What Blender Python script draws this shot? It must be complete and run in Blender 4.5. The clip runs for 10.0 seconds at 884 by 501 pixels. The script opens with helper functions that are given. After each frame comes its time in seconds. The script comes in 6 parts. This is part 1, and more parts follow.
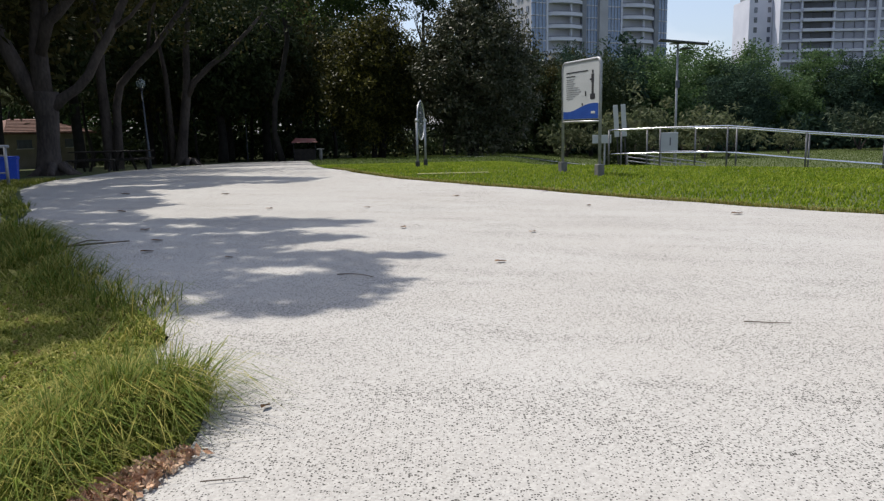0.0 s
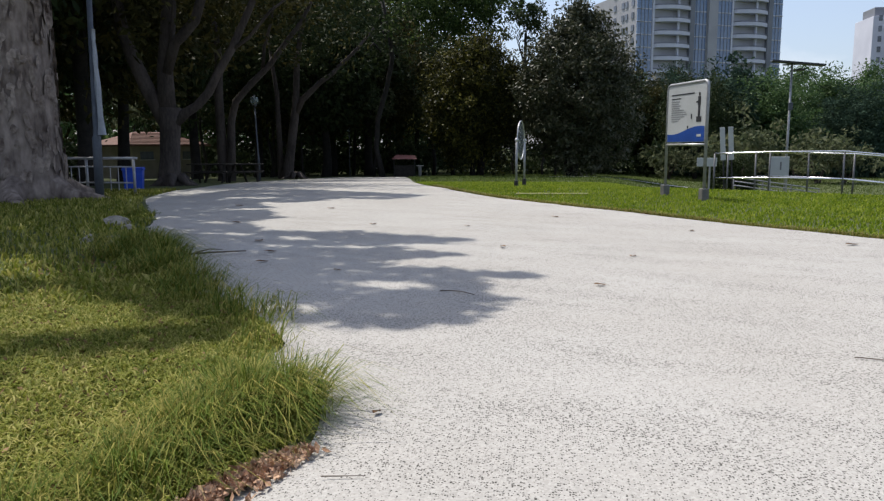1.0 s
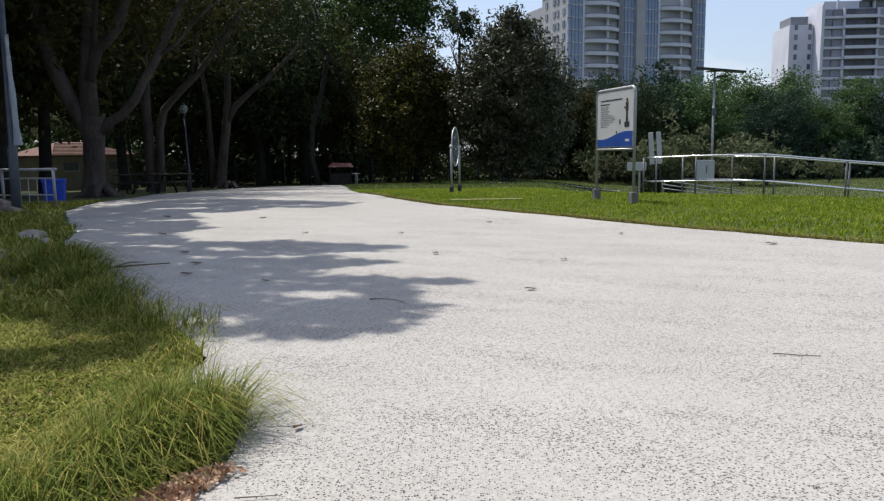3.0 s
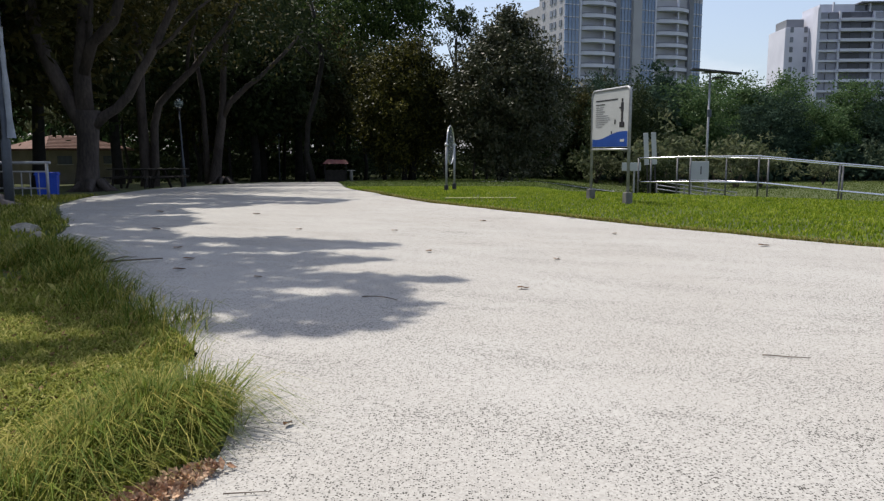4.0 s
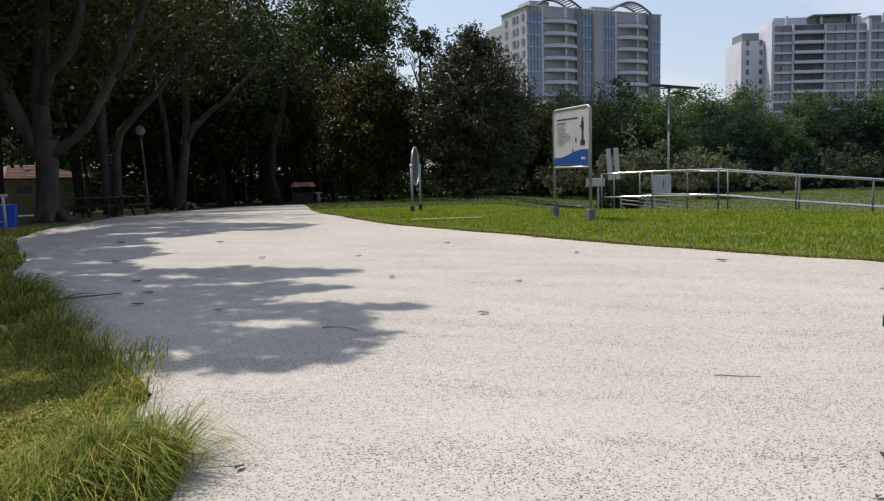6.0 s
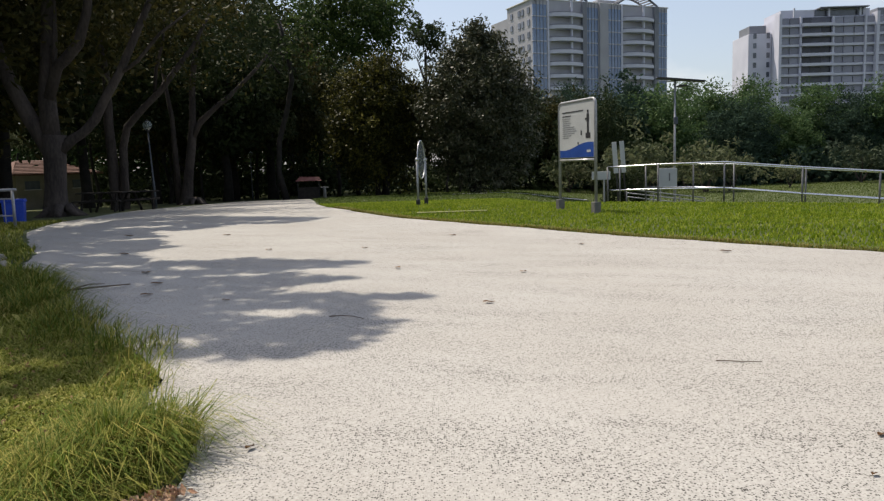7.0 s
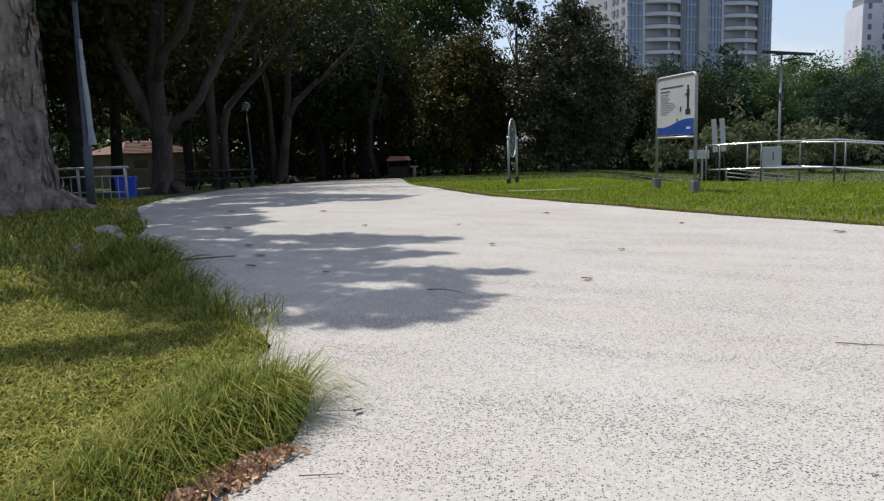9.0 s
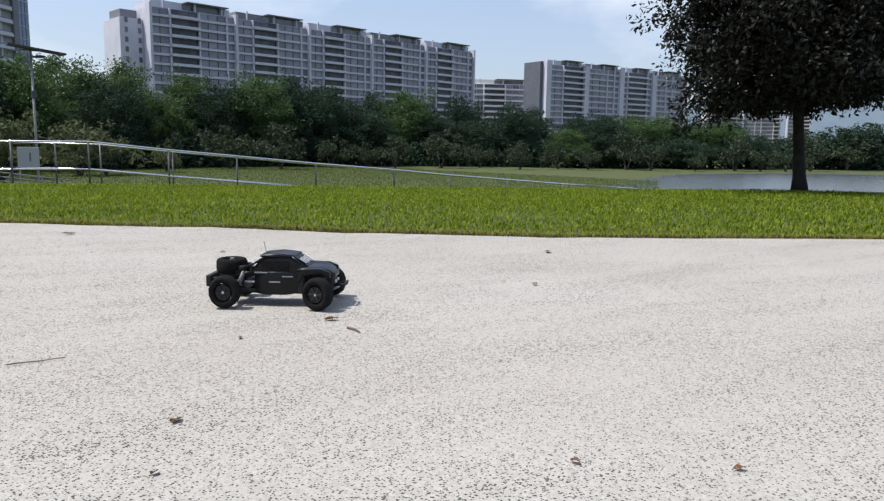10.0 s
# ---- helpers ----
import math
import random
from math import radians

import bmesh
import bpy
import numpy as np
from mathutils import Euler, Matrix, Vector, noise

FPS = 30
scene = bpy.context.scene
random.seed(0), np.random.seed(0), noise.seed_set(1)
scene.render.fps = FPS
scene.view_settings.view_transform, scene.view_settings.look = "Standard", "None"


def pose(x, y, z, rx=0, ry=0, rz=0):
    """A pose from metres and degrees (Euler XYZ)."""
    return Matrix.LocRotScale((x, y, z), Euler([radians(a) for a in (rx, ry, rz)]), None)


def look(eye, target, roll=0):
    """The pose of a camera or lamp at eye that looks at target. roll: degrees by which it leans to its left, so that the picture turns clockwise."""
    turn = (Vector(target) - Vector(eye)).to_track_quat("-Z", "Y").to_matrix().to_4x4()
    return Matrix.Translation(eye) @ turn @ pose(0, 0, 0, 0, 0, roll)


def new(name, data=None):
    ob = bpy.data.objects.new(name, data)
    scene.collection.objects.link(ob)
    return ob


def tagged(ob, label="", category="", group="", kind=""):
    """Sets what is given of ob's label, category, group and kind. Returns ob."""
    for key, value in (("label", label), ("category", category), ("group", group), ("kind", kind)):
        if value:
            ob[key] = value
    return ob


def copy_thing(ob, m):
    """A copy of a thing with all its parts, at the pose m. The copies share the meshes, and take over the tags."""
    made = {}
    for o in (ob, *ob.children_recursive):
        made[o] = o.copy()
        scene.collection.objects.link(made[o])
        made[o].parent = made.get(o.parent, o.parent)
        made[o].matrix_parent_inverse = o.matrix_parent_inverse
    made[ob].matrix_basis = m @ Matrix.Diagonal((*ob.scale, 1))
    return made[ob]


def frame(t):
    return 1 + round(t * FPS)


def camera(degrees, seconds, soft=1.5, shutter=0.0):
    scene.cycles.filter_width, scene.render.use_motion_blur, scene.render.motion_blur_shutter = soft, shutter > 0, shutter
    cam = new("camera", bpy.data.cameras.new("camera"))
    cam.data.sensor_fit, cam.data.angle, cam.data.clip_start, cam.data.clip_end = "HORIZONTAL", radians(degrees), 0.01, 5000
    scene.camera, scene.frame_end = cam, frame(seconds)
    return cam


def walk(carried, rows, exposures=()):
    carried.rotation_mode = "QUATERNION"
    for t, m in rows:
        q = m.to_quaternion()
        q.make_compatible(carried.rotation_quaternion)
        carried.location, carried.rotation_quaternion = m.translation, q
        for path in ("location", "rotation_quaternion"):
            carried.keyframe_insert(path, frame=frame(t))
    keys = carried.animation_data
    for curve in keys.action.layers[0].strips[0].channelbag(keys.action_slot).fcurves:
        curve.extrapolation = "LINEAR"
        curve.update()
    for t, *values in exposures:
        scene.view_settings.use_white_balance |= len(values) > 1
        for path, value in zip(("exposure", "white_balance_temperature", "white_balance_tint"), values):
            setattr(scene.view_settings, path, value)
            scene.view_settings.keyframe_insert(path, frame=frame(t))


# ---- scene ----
# time, eye x, y, z, yaw, pitch, roll
cam = camera(62.29, 10.0, soft=1.3)
ROWS = [
    (0.0, -0.114, 0.029, 0.938, 0.00, -9.41, -1.19),
    (0.5, -0.145, -0.064, 0.949, 3.85, -9.23, -0.93),
    (1.0, -0.158, -0.107, 0.972, 7.40, -7.95, -0.16),
    (1.5, -0.141, -0.100, 0.963, 6.24, -7.36, -0.86),
    (2.0, -0.117, -0.043, 0.947, 2.21, -8.29, -0.98),
    (2.5, -0.102, -0.043, 0.956, 2.47, -7.42, -0.95),
    (4.0, -0.088, -0.052, 0.965, 2.17, -7.59, -0.08),
    (4.5, -0.065, -0.045, 0.979, 0.18, -8.02, -0.59),
    (5.0, -0.057, -0.029, 1.033, 0.26, -6.32, -1.00),
    (5.2, -0.056, -0.021, 1.042, 1.82, -4.39, -0.94),
    (6.3, 0.005, -0.068, 1.005, -1.12, -6.62, -1.99),
    (6.5, -0.008, -0.039, 0.989, -1.46, -6.51, -2.17),
    (7.0, -0.003, -0.117, 1.000, 0.33, -6.61, -1.75),
    (7.5, -0.053, -0.080, 0.974, 5.43, -6.34, -2.17),
    (8.0, -0.074, -0.121, 0.985, 7.65, -6.51, -2.08),
    (8.5, -0.086, -0.118, 0.980, 8.34, -6.87, -1.95),
    (9.0, -0.078, -0.109, 0.961, 7.23, -7.93, -1.84),
    (9.5, -0.005, -0.012, 0.952, -0.53, -8.47, -1.41),
    (9.6, 0.029, -0.022, 0.950, -6.16, -8.39, -0.95),
    (9.7, 0.068, 0.010, 0.950, -13.78, -8.64, -0.70),
    (9.8, 0.153, 0.072, 0.939, -22.65, -8.46, -0.38),
    (9.9, 0.313, 0.141, 0.918, -34.05, -8.45, 0.0),
    (10.0, 0.502, 0.205, 0.893, -45.57, -8.14, 0.85),
]
EXPOSURES = [(0.0, 0.3, 6580, 10), (2.5, 0.3, 6470, 10), (4.0, 0.3, 6680, 10), (5.0, 0.3, 6520, 10), (6.5, 0.25, 7100, 10), (7.5, 0.25, 7150, 10), (8.5, 0.29, 6650, 10), (9.0, 0.29, 6600, 10), (9.5, 0.29, 6420, 10), (10.0, 0.28, 6480, 10)]
walk(cam, [(t, pose(x, y, z, 90 + pitch, 0, yaw) @ pose(0, 0, 0, 0, 0, roll)) for t, x, y, z, yaw, pitch, roll in ROWS], EXPOSURES)

# ---- daylight ----
SUN_AZ, SUN_EL = -48.0, 60.0  # degrees to the right of +y, and above the horizon
SUN_WAY = Vector((math.sin(radians(SUN_AZ)) * math.cos(radians(SUN_EL)), math.cos(radians(SUN_AZ)) * math.cos(radians(SUN_EL)), math.sin(radians(SUN_EL))))
world = bpy.data.worlds.new("sky")
scene.world = world
world.use_nodes = True
wt = world.node_tree
wt.nodes.clear()
sky = wt.nodes.new("ShaderNodeTexSky")
sky.sky_type, sky.sun_disc = "NISHITA", False
sky.sun_elevation, sky.sun_rotation = radians(SUN_EL), radians(SUN_AZ)
sky.air_density, sky.dust_density, sky.ozone_density = 1.0, 2.0, 2.0
clouds = wt.nodes.new("ShaderNodeTexNoise")
clouds.inputs["Scale"].default_value, clouds.inputs["Detail"].default_value, clouds.inputs["Roughness"].default_value = 2.6, 7.0, 0.55
wcoord = wt.nodes.new("ShaderNodeTexCoord")
wmap = wt.nodes.new("ShaderNodeMapping")
wmap.inputs["Scale"].default_value = (1.0, 1.0, 2.2)
wmap.inputs["Location"].default_value = (0.35, 0.1, 0.0)
wramp = wt.nodes.new("ShaderNodeValToRGB")
wramp.color_ramp.elements[0].position, wramp.color_ramp.elements[1].position = 0.52, 0.78
wramp.color_ramp.elements[0].color, wramp.color_ramp.elements[1].color = (0, 0, 0, 1), (0.75, 0.75, 0.75, 1)
wmix = wt.nodes.new("ShaderNodeMixRGB")
wmix.inputs["Color2"].default_value = (6.2, 6.3, 6.7, 1)
whaze = wt.nodes.new("ShaderNodeMixRGB")  # thin even haze over the whole sky
whaze.inputs["Fac"].default_value, whaze.inputs["Color2"].default_value = 0.4, (3.0, 3.4, 4.5, 1)
wback = wt.nodes.new("ShaderNodeBackground")
wback.inputs["Strength"].default_value = 0.15
wout = wt.nodes.new("ShaderNodeOutputWorld")
wt.links.new(wcoord.outputs["Generated"], wmap.inputs["Vector"])
wt.links.new(wmap.outputs["Vector"], clouds.inputs["Vector"])
# one tall bright cloud over the lake
CLOUD = Vector((math.sin(radians(58)) * math.cos(radians(13)), math.cos(radians(58)) * math.cos(radians(13)), math.sin(radians(13))))
wnear, wband, wsum = wt.nodes.new("ShaderNodeVectorMath"), wt.nodes.new("ShaderNodeMapRange"), wt.nodes.new("ShaderNodeMath")
wnear.operation = "DISTANCE"
wnear.inputs[1].default_value = CLOUD
wband.inputs["From Min"].default_value, wband.inputs["From Max"].default_value = 0.2, 0.0
wband.inputs["To Min"].default_value, wband.inputs["To Max"].default_value = 0.0, 0.22
wsum.operation = "ADD"
wt.links.new(wcoord.outputs["Generated"], wnear.inputs[0])
wt.links.new(wnear.outputs["Value"], wband.inputs["Value"])
wt.links.new(wband.outputs["Result"], wsum.inputs[0])
wt.links.new(clouds.outputs["Fac"], wsum.inputs[1])
wt.links.new(wsum.outputs[0], wramp.inputs["Fac"])
wt.links.new(wramp.outputs["Color"], wmix.inputs["Fac"])
wt.links.new(sky.outputs["Color"], whaze.inputs["Color1"])
wt.links.new(whaze.outputs["Color"], wmix.inputs["Color1"])
wt.links.new(wmix.outputs["Color"], wback.inputs["Color"])
wt.links.new(wback.outputs["Background"], wout.inputs["Surface"])
sun_data = bpy.data.lights.new("sun", "SUN")
sun_data.energy, sun_data.angle, sun_data.color = 4.2, radians(0.53), (1.0, 0.955, 0.88)
sun = new("sun", sun_data)
sun.matrix_world = look(SUN_WAY * 200, (0, 0, 0))


# ---- materials ----
def mat(name, a, b, scale=6.0, rough=0.7, metal=0.0, bump=0.15, grain=60.0, spec=0.4, detail=5.0, stretch=(1, 1, 1), rand=0.0):
    """A surface that varies between two colours at two scales, with fine relief; rand: brightness change from piece to piece."""
    m = bpy.data.materials.new(name)
    m.use_nodes = True
    nt = m.node_tree
    n, l = nt.nodes, nt.links
    bsdf = n["Principled BSDF"]
    co = n.new("ShaderNodeTexCoord")
    mp = n.new("ShaderNodeMapping")
    mp.inputs["Scale"].default_value = stretch
    l.new(co.outputs["Object"], mp.inputs["Vector"])
    big, fine = n.new("ShaderNodeTexNoise"), n.new("ShaderNodeTexNoise")
    for node, s in ((big, scale), (fine, grain)):
        node.inputs["Scale"].default_value, node.inputs["Detail"].default_value = s, detail
        l.new(mp.outputs["Vector"], node.inputs["Vector"])
    add = n.new("ShaderNodeMath")
    add.operation = "MULTIPLY_ADD"
    add.inputs[1].default_value = 0.4
    l.new(fine.outputs["Fac"], add.inputs[0])
    half = n.new("ShaderNodeMath")
    half.operation = "MULTIPLY"
    half.inputs[1].default_value = 0.6
    l.new(big.outputs["Fac"], half.inputs[0])
    l.new(half.outputs[0], add.inputs[2])
    ramp = n.new("ShaderNodeValToRGB")
    ramp.color_ramp.elements[0].position, ramp.color_ramp.elements[1].position = 0.36, 0.64
    ramp.color_ramp.elements[0].color, ramp.color_ramp.elements[1].color = (*a, 1), (*b, 1)
    l.new(add.outputs[0], ramp.inputs["Fac"])
    colour = ramp.outputs["Color"]
    if rand:
        info, hsv, rng = n.new("ShaderNodeObjectInfo"), n.new("ShaderNodeHueSaturation"), n.new("ShaderNodeMapRange")
        rng.inputs["To Min"].default_value, rng.inputs["To Max"].default_value = 1 - rand, 1 + rand
        l.new(info.outputs["Random"], rng.inputs["Value"])
        l.new(rng.outputs["Result"], hsv.inputs["Value"])
        l.new(colour, hsv.inputs["Color"])
        colour = hsv.outputs["Color"]
    l.new(colour, bsdf.inputs["Base Color"])
    bsdf.inputs["Roughness"].default_value, bsdf.inputs["Metallic"].default_value = rough, metal
    bsdf.inputs["Specular IOR Level"].default_value = spec
    if bump:
        bp = n.new("ShaderNodeBump")
        bp.inputs["Strength"].default_value, bp.inputs["Distance"].default_value = bump, 0.02
        l.new(fine.outputs["Fac"], bp.inputs["Height"])
        l.new(bp.outputs["Normal"], bsdf.inputs["Normal"])
    return m


def leaf_mat(name, a, b, c, glow=0.35, rough=0.45, gloss=0.25, patch=0.5):
    """Foliage: each leaf its own shade between three greens, light passing through it."""
    m = bpy.data.materials.new(name)
    m.use_nodes = True
    nt = m.node_tree
    n, l = nt.nodes, nt.links
    bsdf, out = n["Principled BSDF"], n["Material Output"]
    geo, co, big = n.new("ShaderNodeNewGeometry"), n.new("ShaderNodeTexCoord"), n.new("ShaderNodeTexNoise")
    big.inputs["Scale"].default_value = patch
    l.new(co.outputs["Object"], big.inputs["Vector"])
    mix = n.new("ShaderNodeMath")
    mix.operation = "MULTIPLY_ADD"
    mix.inputs[1].default_value = 0.55
    l.new(geo.outputs["Random Per Island"], mix.inputs[0])
    half = n.new("ShaderNodeMath")
    half.operation = "MULTIPLY"
    half.inputs[1].default_value = 0.45
    l.new(big.outputs["Fac"], half.inputs[0])
    l.new(half.outputs[0], mix.inputs[2])
    ramp = n.new("ShaderNodeValToRGB")
    e = ramp.color_ramp.elements
    e[0].position, e[1].position = 0.1, 0.9
    e[0].color, e[1].color = (*a, 1), (*c, 1)
    mid = e.new(0.5)
    mid.color = (*b, 1)
    l.new(mix.outputs[0], ramp.inputs["Fac"])
    l.new(ramp.outputs["Color"], bsdf.inputs["Base Color"])
    bsdf.inputs["Roughness"].default_value, bsdf.inputs["Specular IOR Level"].default_value = rough, gloss
    tr, ms = n.new("ShaderNodeBsdfTranslucent"), n.new("ShaderNodeMixShader")
    l.new(ramp.outputs["Color"], tr.inputs["Color"])
    ms.inputs["Fac"].default_value = glow
    l.new(bsdf.outputs[0], ms.inputs[1])
    l.new(tr.outputs[0], ms.inputs[2])
    l.new(ms.outputs[0], out.inputs["Surface"])
    return m


def gravel_mat():
    """Pale bonded gravel: rounded chips with dark gaps between them, worn lighter tracks and faint rusty stains."""
    m = bpy.data.materials.new("bonded_gravel")
    m.use_nodes = True
    nt = m.node_tree
    n, l = nt.nodes, nt.links
    bsdf = n["Principled BSDF"]
    co = n.new("ShaderNodeTexCoord")
    vor, tone, wide = n.new("ShaderNodeTexVoronoi"), n.new("ShaderNodeTexVoronoi"), n.new("ShaderNodeTexNoise")
    vor.feature = "DISTANCE_TO_EDGE"
    for v in (vor, tone):
        v.inputs["Scale"].default_value = 120.0
        l.new(co.outputs["Object"], v.inputs["Vector"])
    wide.inputs["Scale"].default_value, wide.inputs["Detail"].default_value = 0.55, 8.0
    l.new(co.outputs["Object"], wide.inputs["Vector"])
    chip = n.new("ShaderNodeValToRGB")
    chip.color_ramp.elements[0].position, chip.color_ramp.elements[1].position = 0.1, 0.95
    chip.color_ramp.elements[0].color, chip.color_ramp.elements[1].color = (0.345, 0.337, 0.318, 1), (0.458, 0.447, 0.424, 1)
    l.new(tone.outputs["Color"], chip.inputs["Fac"])
    gap = n.new("ShaderNodeValToRGB")
    gap.color_ramp.elements[0].position, gap.color_ramp.elements[1].position = 0.0, 0.09
    gap.color_ramp.elements[0].color, gap.color_ramp.elements[1].color = (0.94, 0.937, 0.93, 1), (1, 1, 1, 1)
    l.new(vor.outputs["Distance"], gap.inputs["Fac"])
    pit = n.new("ShaderNodeValToRGB")
    pit.color_ramp.elements[0].position, pit.color_ramp.elements[1].position = 0.0, 0.1
    pit.color_ramp.elements[0].color, pit.color_ramp.elements[1].color = (1, 1, 1, 1), (0.17, 0.163, 0.155, 1)
    track, tmap, tturn = n.new("ShaderNodeTexNoise"), n.new("ShaderNodeMapping"), n.new("ShaderNodeMapping")
    tmap.inputs["Scale"].default_value = (0.5, 2.0, 1)
    tturn.inputs["Rotation"].default_value = (0, 0, radians(19))
    track.inputs["Scale"].default_value, track.inputs["Detail"].default_value = 1.5, 5.0
    l.new(co.outputs["Object"], tturn.inputs["Vector"])
    l.new(tturn.outputs["Vector"], tmap.inputs["Vector"])
    l.new(tmap.outputs["Vector"], track.inputs["Vector"])
    # gaps where single chips have come out: each cell of the chips gets a hole of its own size, fewer along the worn tracks
    warp, wadd, hole, cell = n.new("ShaderNodeTexNoise"), n.new("ShaderNodeVectorMath"), n.new("ShaderNodeTexVoronoi"), n.new("ShaderNodeSeparateColor")
    warp.inputs["Scale"].default_value, warp.inputs["Detail"].default_value = 60.0, 2.0
    wadd.operation = "MULTIPLY_ADD"
    wadd.inputs[1].default_value = (0.007, 0.007, 0.0)
    l.new(co.outputs["Object"], warp.inputs["Vector"])
    l.new(warp.outputs["Color"], wadd.inputs[0])
    l.new(co.outputs["Object"], wadd.inputs[2])
    hole.inputs["Scale"].default_value = 124.0
    l.new(wadd.outputs["Vector"], hole.inputs["Vector"])
    l.new(hole.outputs["Color"], cell.inputs["Color"])
    size, worn, dent = n.new("ShaderNodeMath"), n.new("ShaderNodeMath"), n.new("ShaderNodeMath")
    size.operation, worn.operation, dent.operation = "MULTIPLY_ADD", "MULTIPLY_ADD", "SUBTRACT"
    size.inputs[1].default_value, size.inputs[2].default_value = 0.58, -0.285
    worn.inputs[1].default_value = 0.52
    l.new(cell.outputs[0], size.inputs[0])
    l.new(track.outputs["Fac"], worn.inputs[0])
    l.new(size.outputs[0], worn.inputs[2])
    l.new(worn.outputs[0], dent.inputs[0])
    l.new(hole.outputs["Distance"], dent.inputs[1])
    l.new(dent.outputs[0], pit.inputs["Fac"])
    stain = n.new("ShaderNodeValToRGB")
    stain.color_ramp.elements[0].position, stain.color_ramp.elements[1].position = 0.3, 0.7
    stain.color_ramp.elements[0].color, stain.color_ramp.elements[1].color = (0.9, 0.875, 0.85, 1), (1.0, 0.99, 0.98, 1)
    l.new(wide.outputs["Fac"], stain.inputs["Fac"])
    colour = chip.outputs["Color"]
    for other in (gap, pit, stain):
        mul = n.new("ShaderNodeMixRGB")
        mul.blend_type = "MULTIPLY"
        mul.inputs["Fac"].default_value = 1.0
        l.new(colour, mul.inputs["Color1"])
        l.new(other.outputs["Color"], mul.inputs["Color2"])
        colour = mul.outputs["Color"]
    l.new(colour, bsdf.inputs["Base Color"])
    bsdf.inputs["Roughness"].default_value, bsdf.inputs["Specular IOR Level"].default_value = 0.85, 0.25
    height = n.new("ShaderNodeMath")
    height.operation = "MULTIPLY_ADD"
    height.inputs[1].default_value = 0.6
    l.new(pit.outputs["Color"], height.inputs[0])
    l.new(gap.outputs["Color"], height.inputs[2])
    bp = n.new("ShaderNodeBump")
    bp.inputs["Strength"].default_value, bp.inputs["Distance"].default_value = 0.5, 0.006
    l.new(height.outputs[0], bp.inputs["Height"])
    l.new(bp.outputs["Normal"], bsdf.inputs["Normal"])
    return m


def glass_mat(name, tint, rough=0.08):
    m = bpy.data.materials.new(name)
    m.use_nodes = True
    b = m.node_tree.nodes["Principled BSDF"]
    b.inputs["Base Color"].default_value, b.inputs["Roughness"].default_value = (*tint, 1), rough
    b.inputs["Specular IOR Level"].default_value = 0.8
    return m


M_GRAVEL = gravel_mat()
M_TURF = mat("turf", (0.035, 0.05, 0.013), (0.085, 0.1, 0.028), 1.6, 0.95, 0, 0.6, 38)
M_BARK = mat("grey_brown_bark", (0.024, 0.019, 0.017), (0.08, 0.064, 0.056), 2.2, 0.9, 0, 0.7, 16, stretch=(1, 1, 0.35))
M_BARK_PALE = mat("flaking_pale_bark", (0.075, 0.055, 0.046), (0.31, 0.255, 0.222), 3.6, 0.88, 0, 1.0, 11, stretch=(1, 1, 0.45))
# nearly black, with the bank trunk's silhouette darkness in its colour
M_BARK_DARK = mat("dark_bark", (0.012, 0.011, 0.01), (0.032, 0.028, 0.025), 3, 0.92, 0, 0.6, 20)
M_LEAF_DARK = leaf_mat("dark_foliage", (0.015, 0.025, 0.011), (0.03, 0.045, 0.017), (0.066, 0.08, 0.032), 0.18, 0.6, 0.08)
M_LEAF_OLIVE = leaf_mat("olive_foliage", (0.02, 0.023, 0.008), (0.042, 0.043, 0.013), (0.11, 0.092, 0.03), 0.25, 0.6, 0.08)
# near-black tones hold the lake-bank crown's silhouette darkness
M_LEAF_SILHOUETTE = leaf_mat("silhouette_dark_foliage", (0.01, 0.011, 0.009), (0.016, 0.017, 0.014), (0.042, 0.042, 0.032), 0.05, 0.5, 0.15)
# bronze green; the yellow tone stands for the tree's sunlit top
M_LEAF_BROWN = leaf_mat("bronze_green_sunlit_foliage", (0.012, 0.017, 0.006), (0.038, 0.043, 0.012), (0.22, 0.2, 0.045), 0.25, 0.5, 0.15)
# the palest leaves hold the crown's glints in their colour
M_LEAF_GLOSSY = leaf_mat("grey_green_glint_foliage", (0.02, 0.027, 0.013), (0.044, 0.053, 0.025), (0.15, 0.14, 0.085), 0.14, 0.48, 0.25)
# sunlit version of belt and far wood leaves, the light in its colour
M_LEAF_LIT = leaf_mat("lit_green_foliage", (0.034, 0.07, 0.027), (0.064, 0.115, 0.042), (0.115, 0.17, 0.062), 0.35, 0.55, 0.12)
# the high crown's sunlight is put into its palest green
M_LEAF_WOOD = leaf_mat("sunlit_wood_foliage", (0.016, 0.034, 0.012), (0.036, 0.064, 0.02), (0.12, 0.165, 0.045), 0.4, 0.6, 0.1)
# haze put into the unlit belt leaves' bluish green
M_LEAF_HAZY = leaf_mat("hazy_green_foliage", (0.026, 0.047, 0.033), (0.036, 0.062, 0.042), (0.054, 0.082, 0.051), 0.2, 0.8, 0.03)
M_LEAF_PALE = leaf_mat("pale_shrub_foliage", (0.06, 0.078, 0.04), (0.1, 0.12, 0.06), (0.19, 0.19, 0.11), 0.4, 0.6, 0.1)
# haze tint put into the greens of the farther shrubs
M_LEAF_GREY = leaf_mat("haze_bluish_shrub_foliage", (0.03, 0.045, 0.03), (0.05, 0.07, 0.042), (0.09, 0.11, 0.06), 0.25, 0.6, 0.1)
M_BLADE = leaf_mat("grass_blades", (0.045, 0.08, 0.01), (0.2, 0.22, 0.032), (0.52, 0.45, 0.16), 0.32, 0.6, 0.1, 3.0)
M_LAWN = leaf_mat("lawn_grass", (0.07, 0.125, 0.008), (0.145, 0.21, 0.014), (0.33, 0.36, 0.05), 0.4, 0.6, 0.06, 1.2)
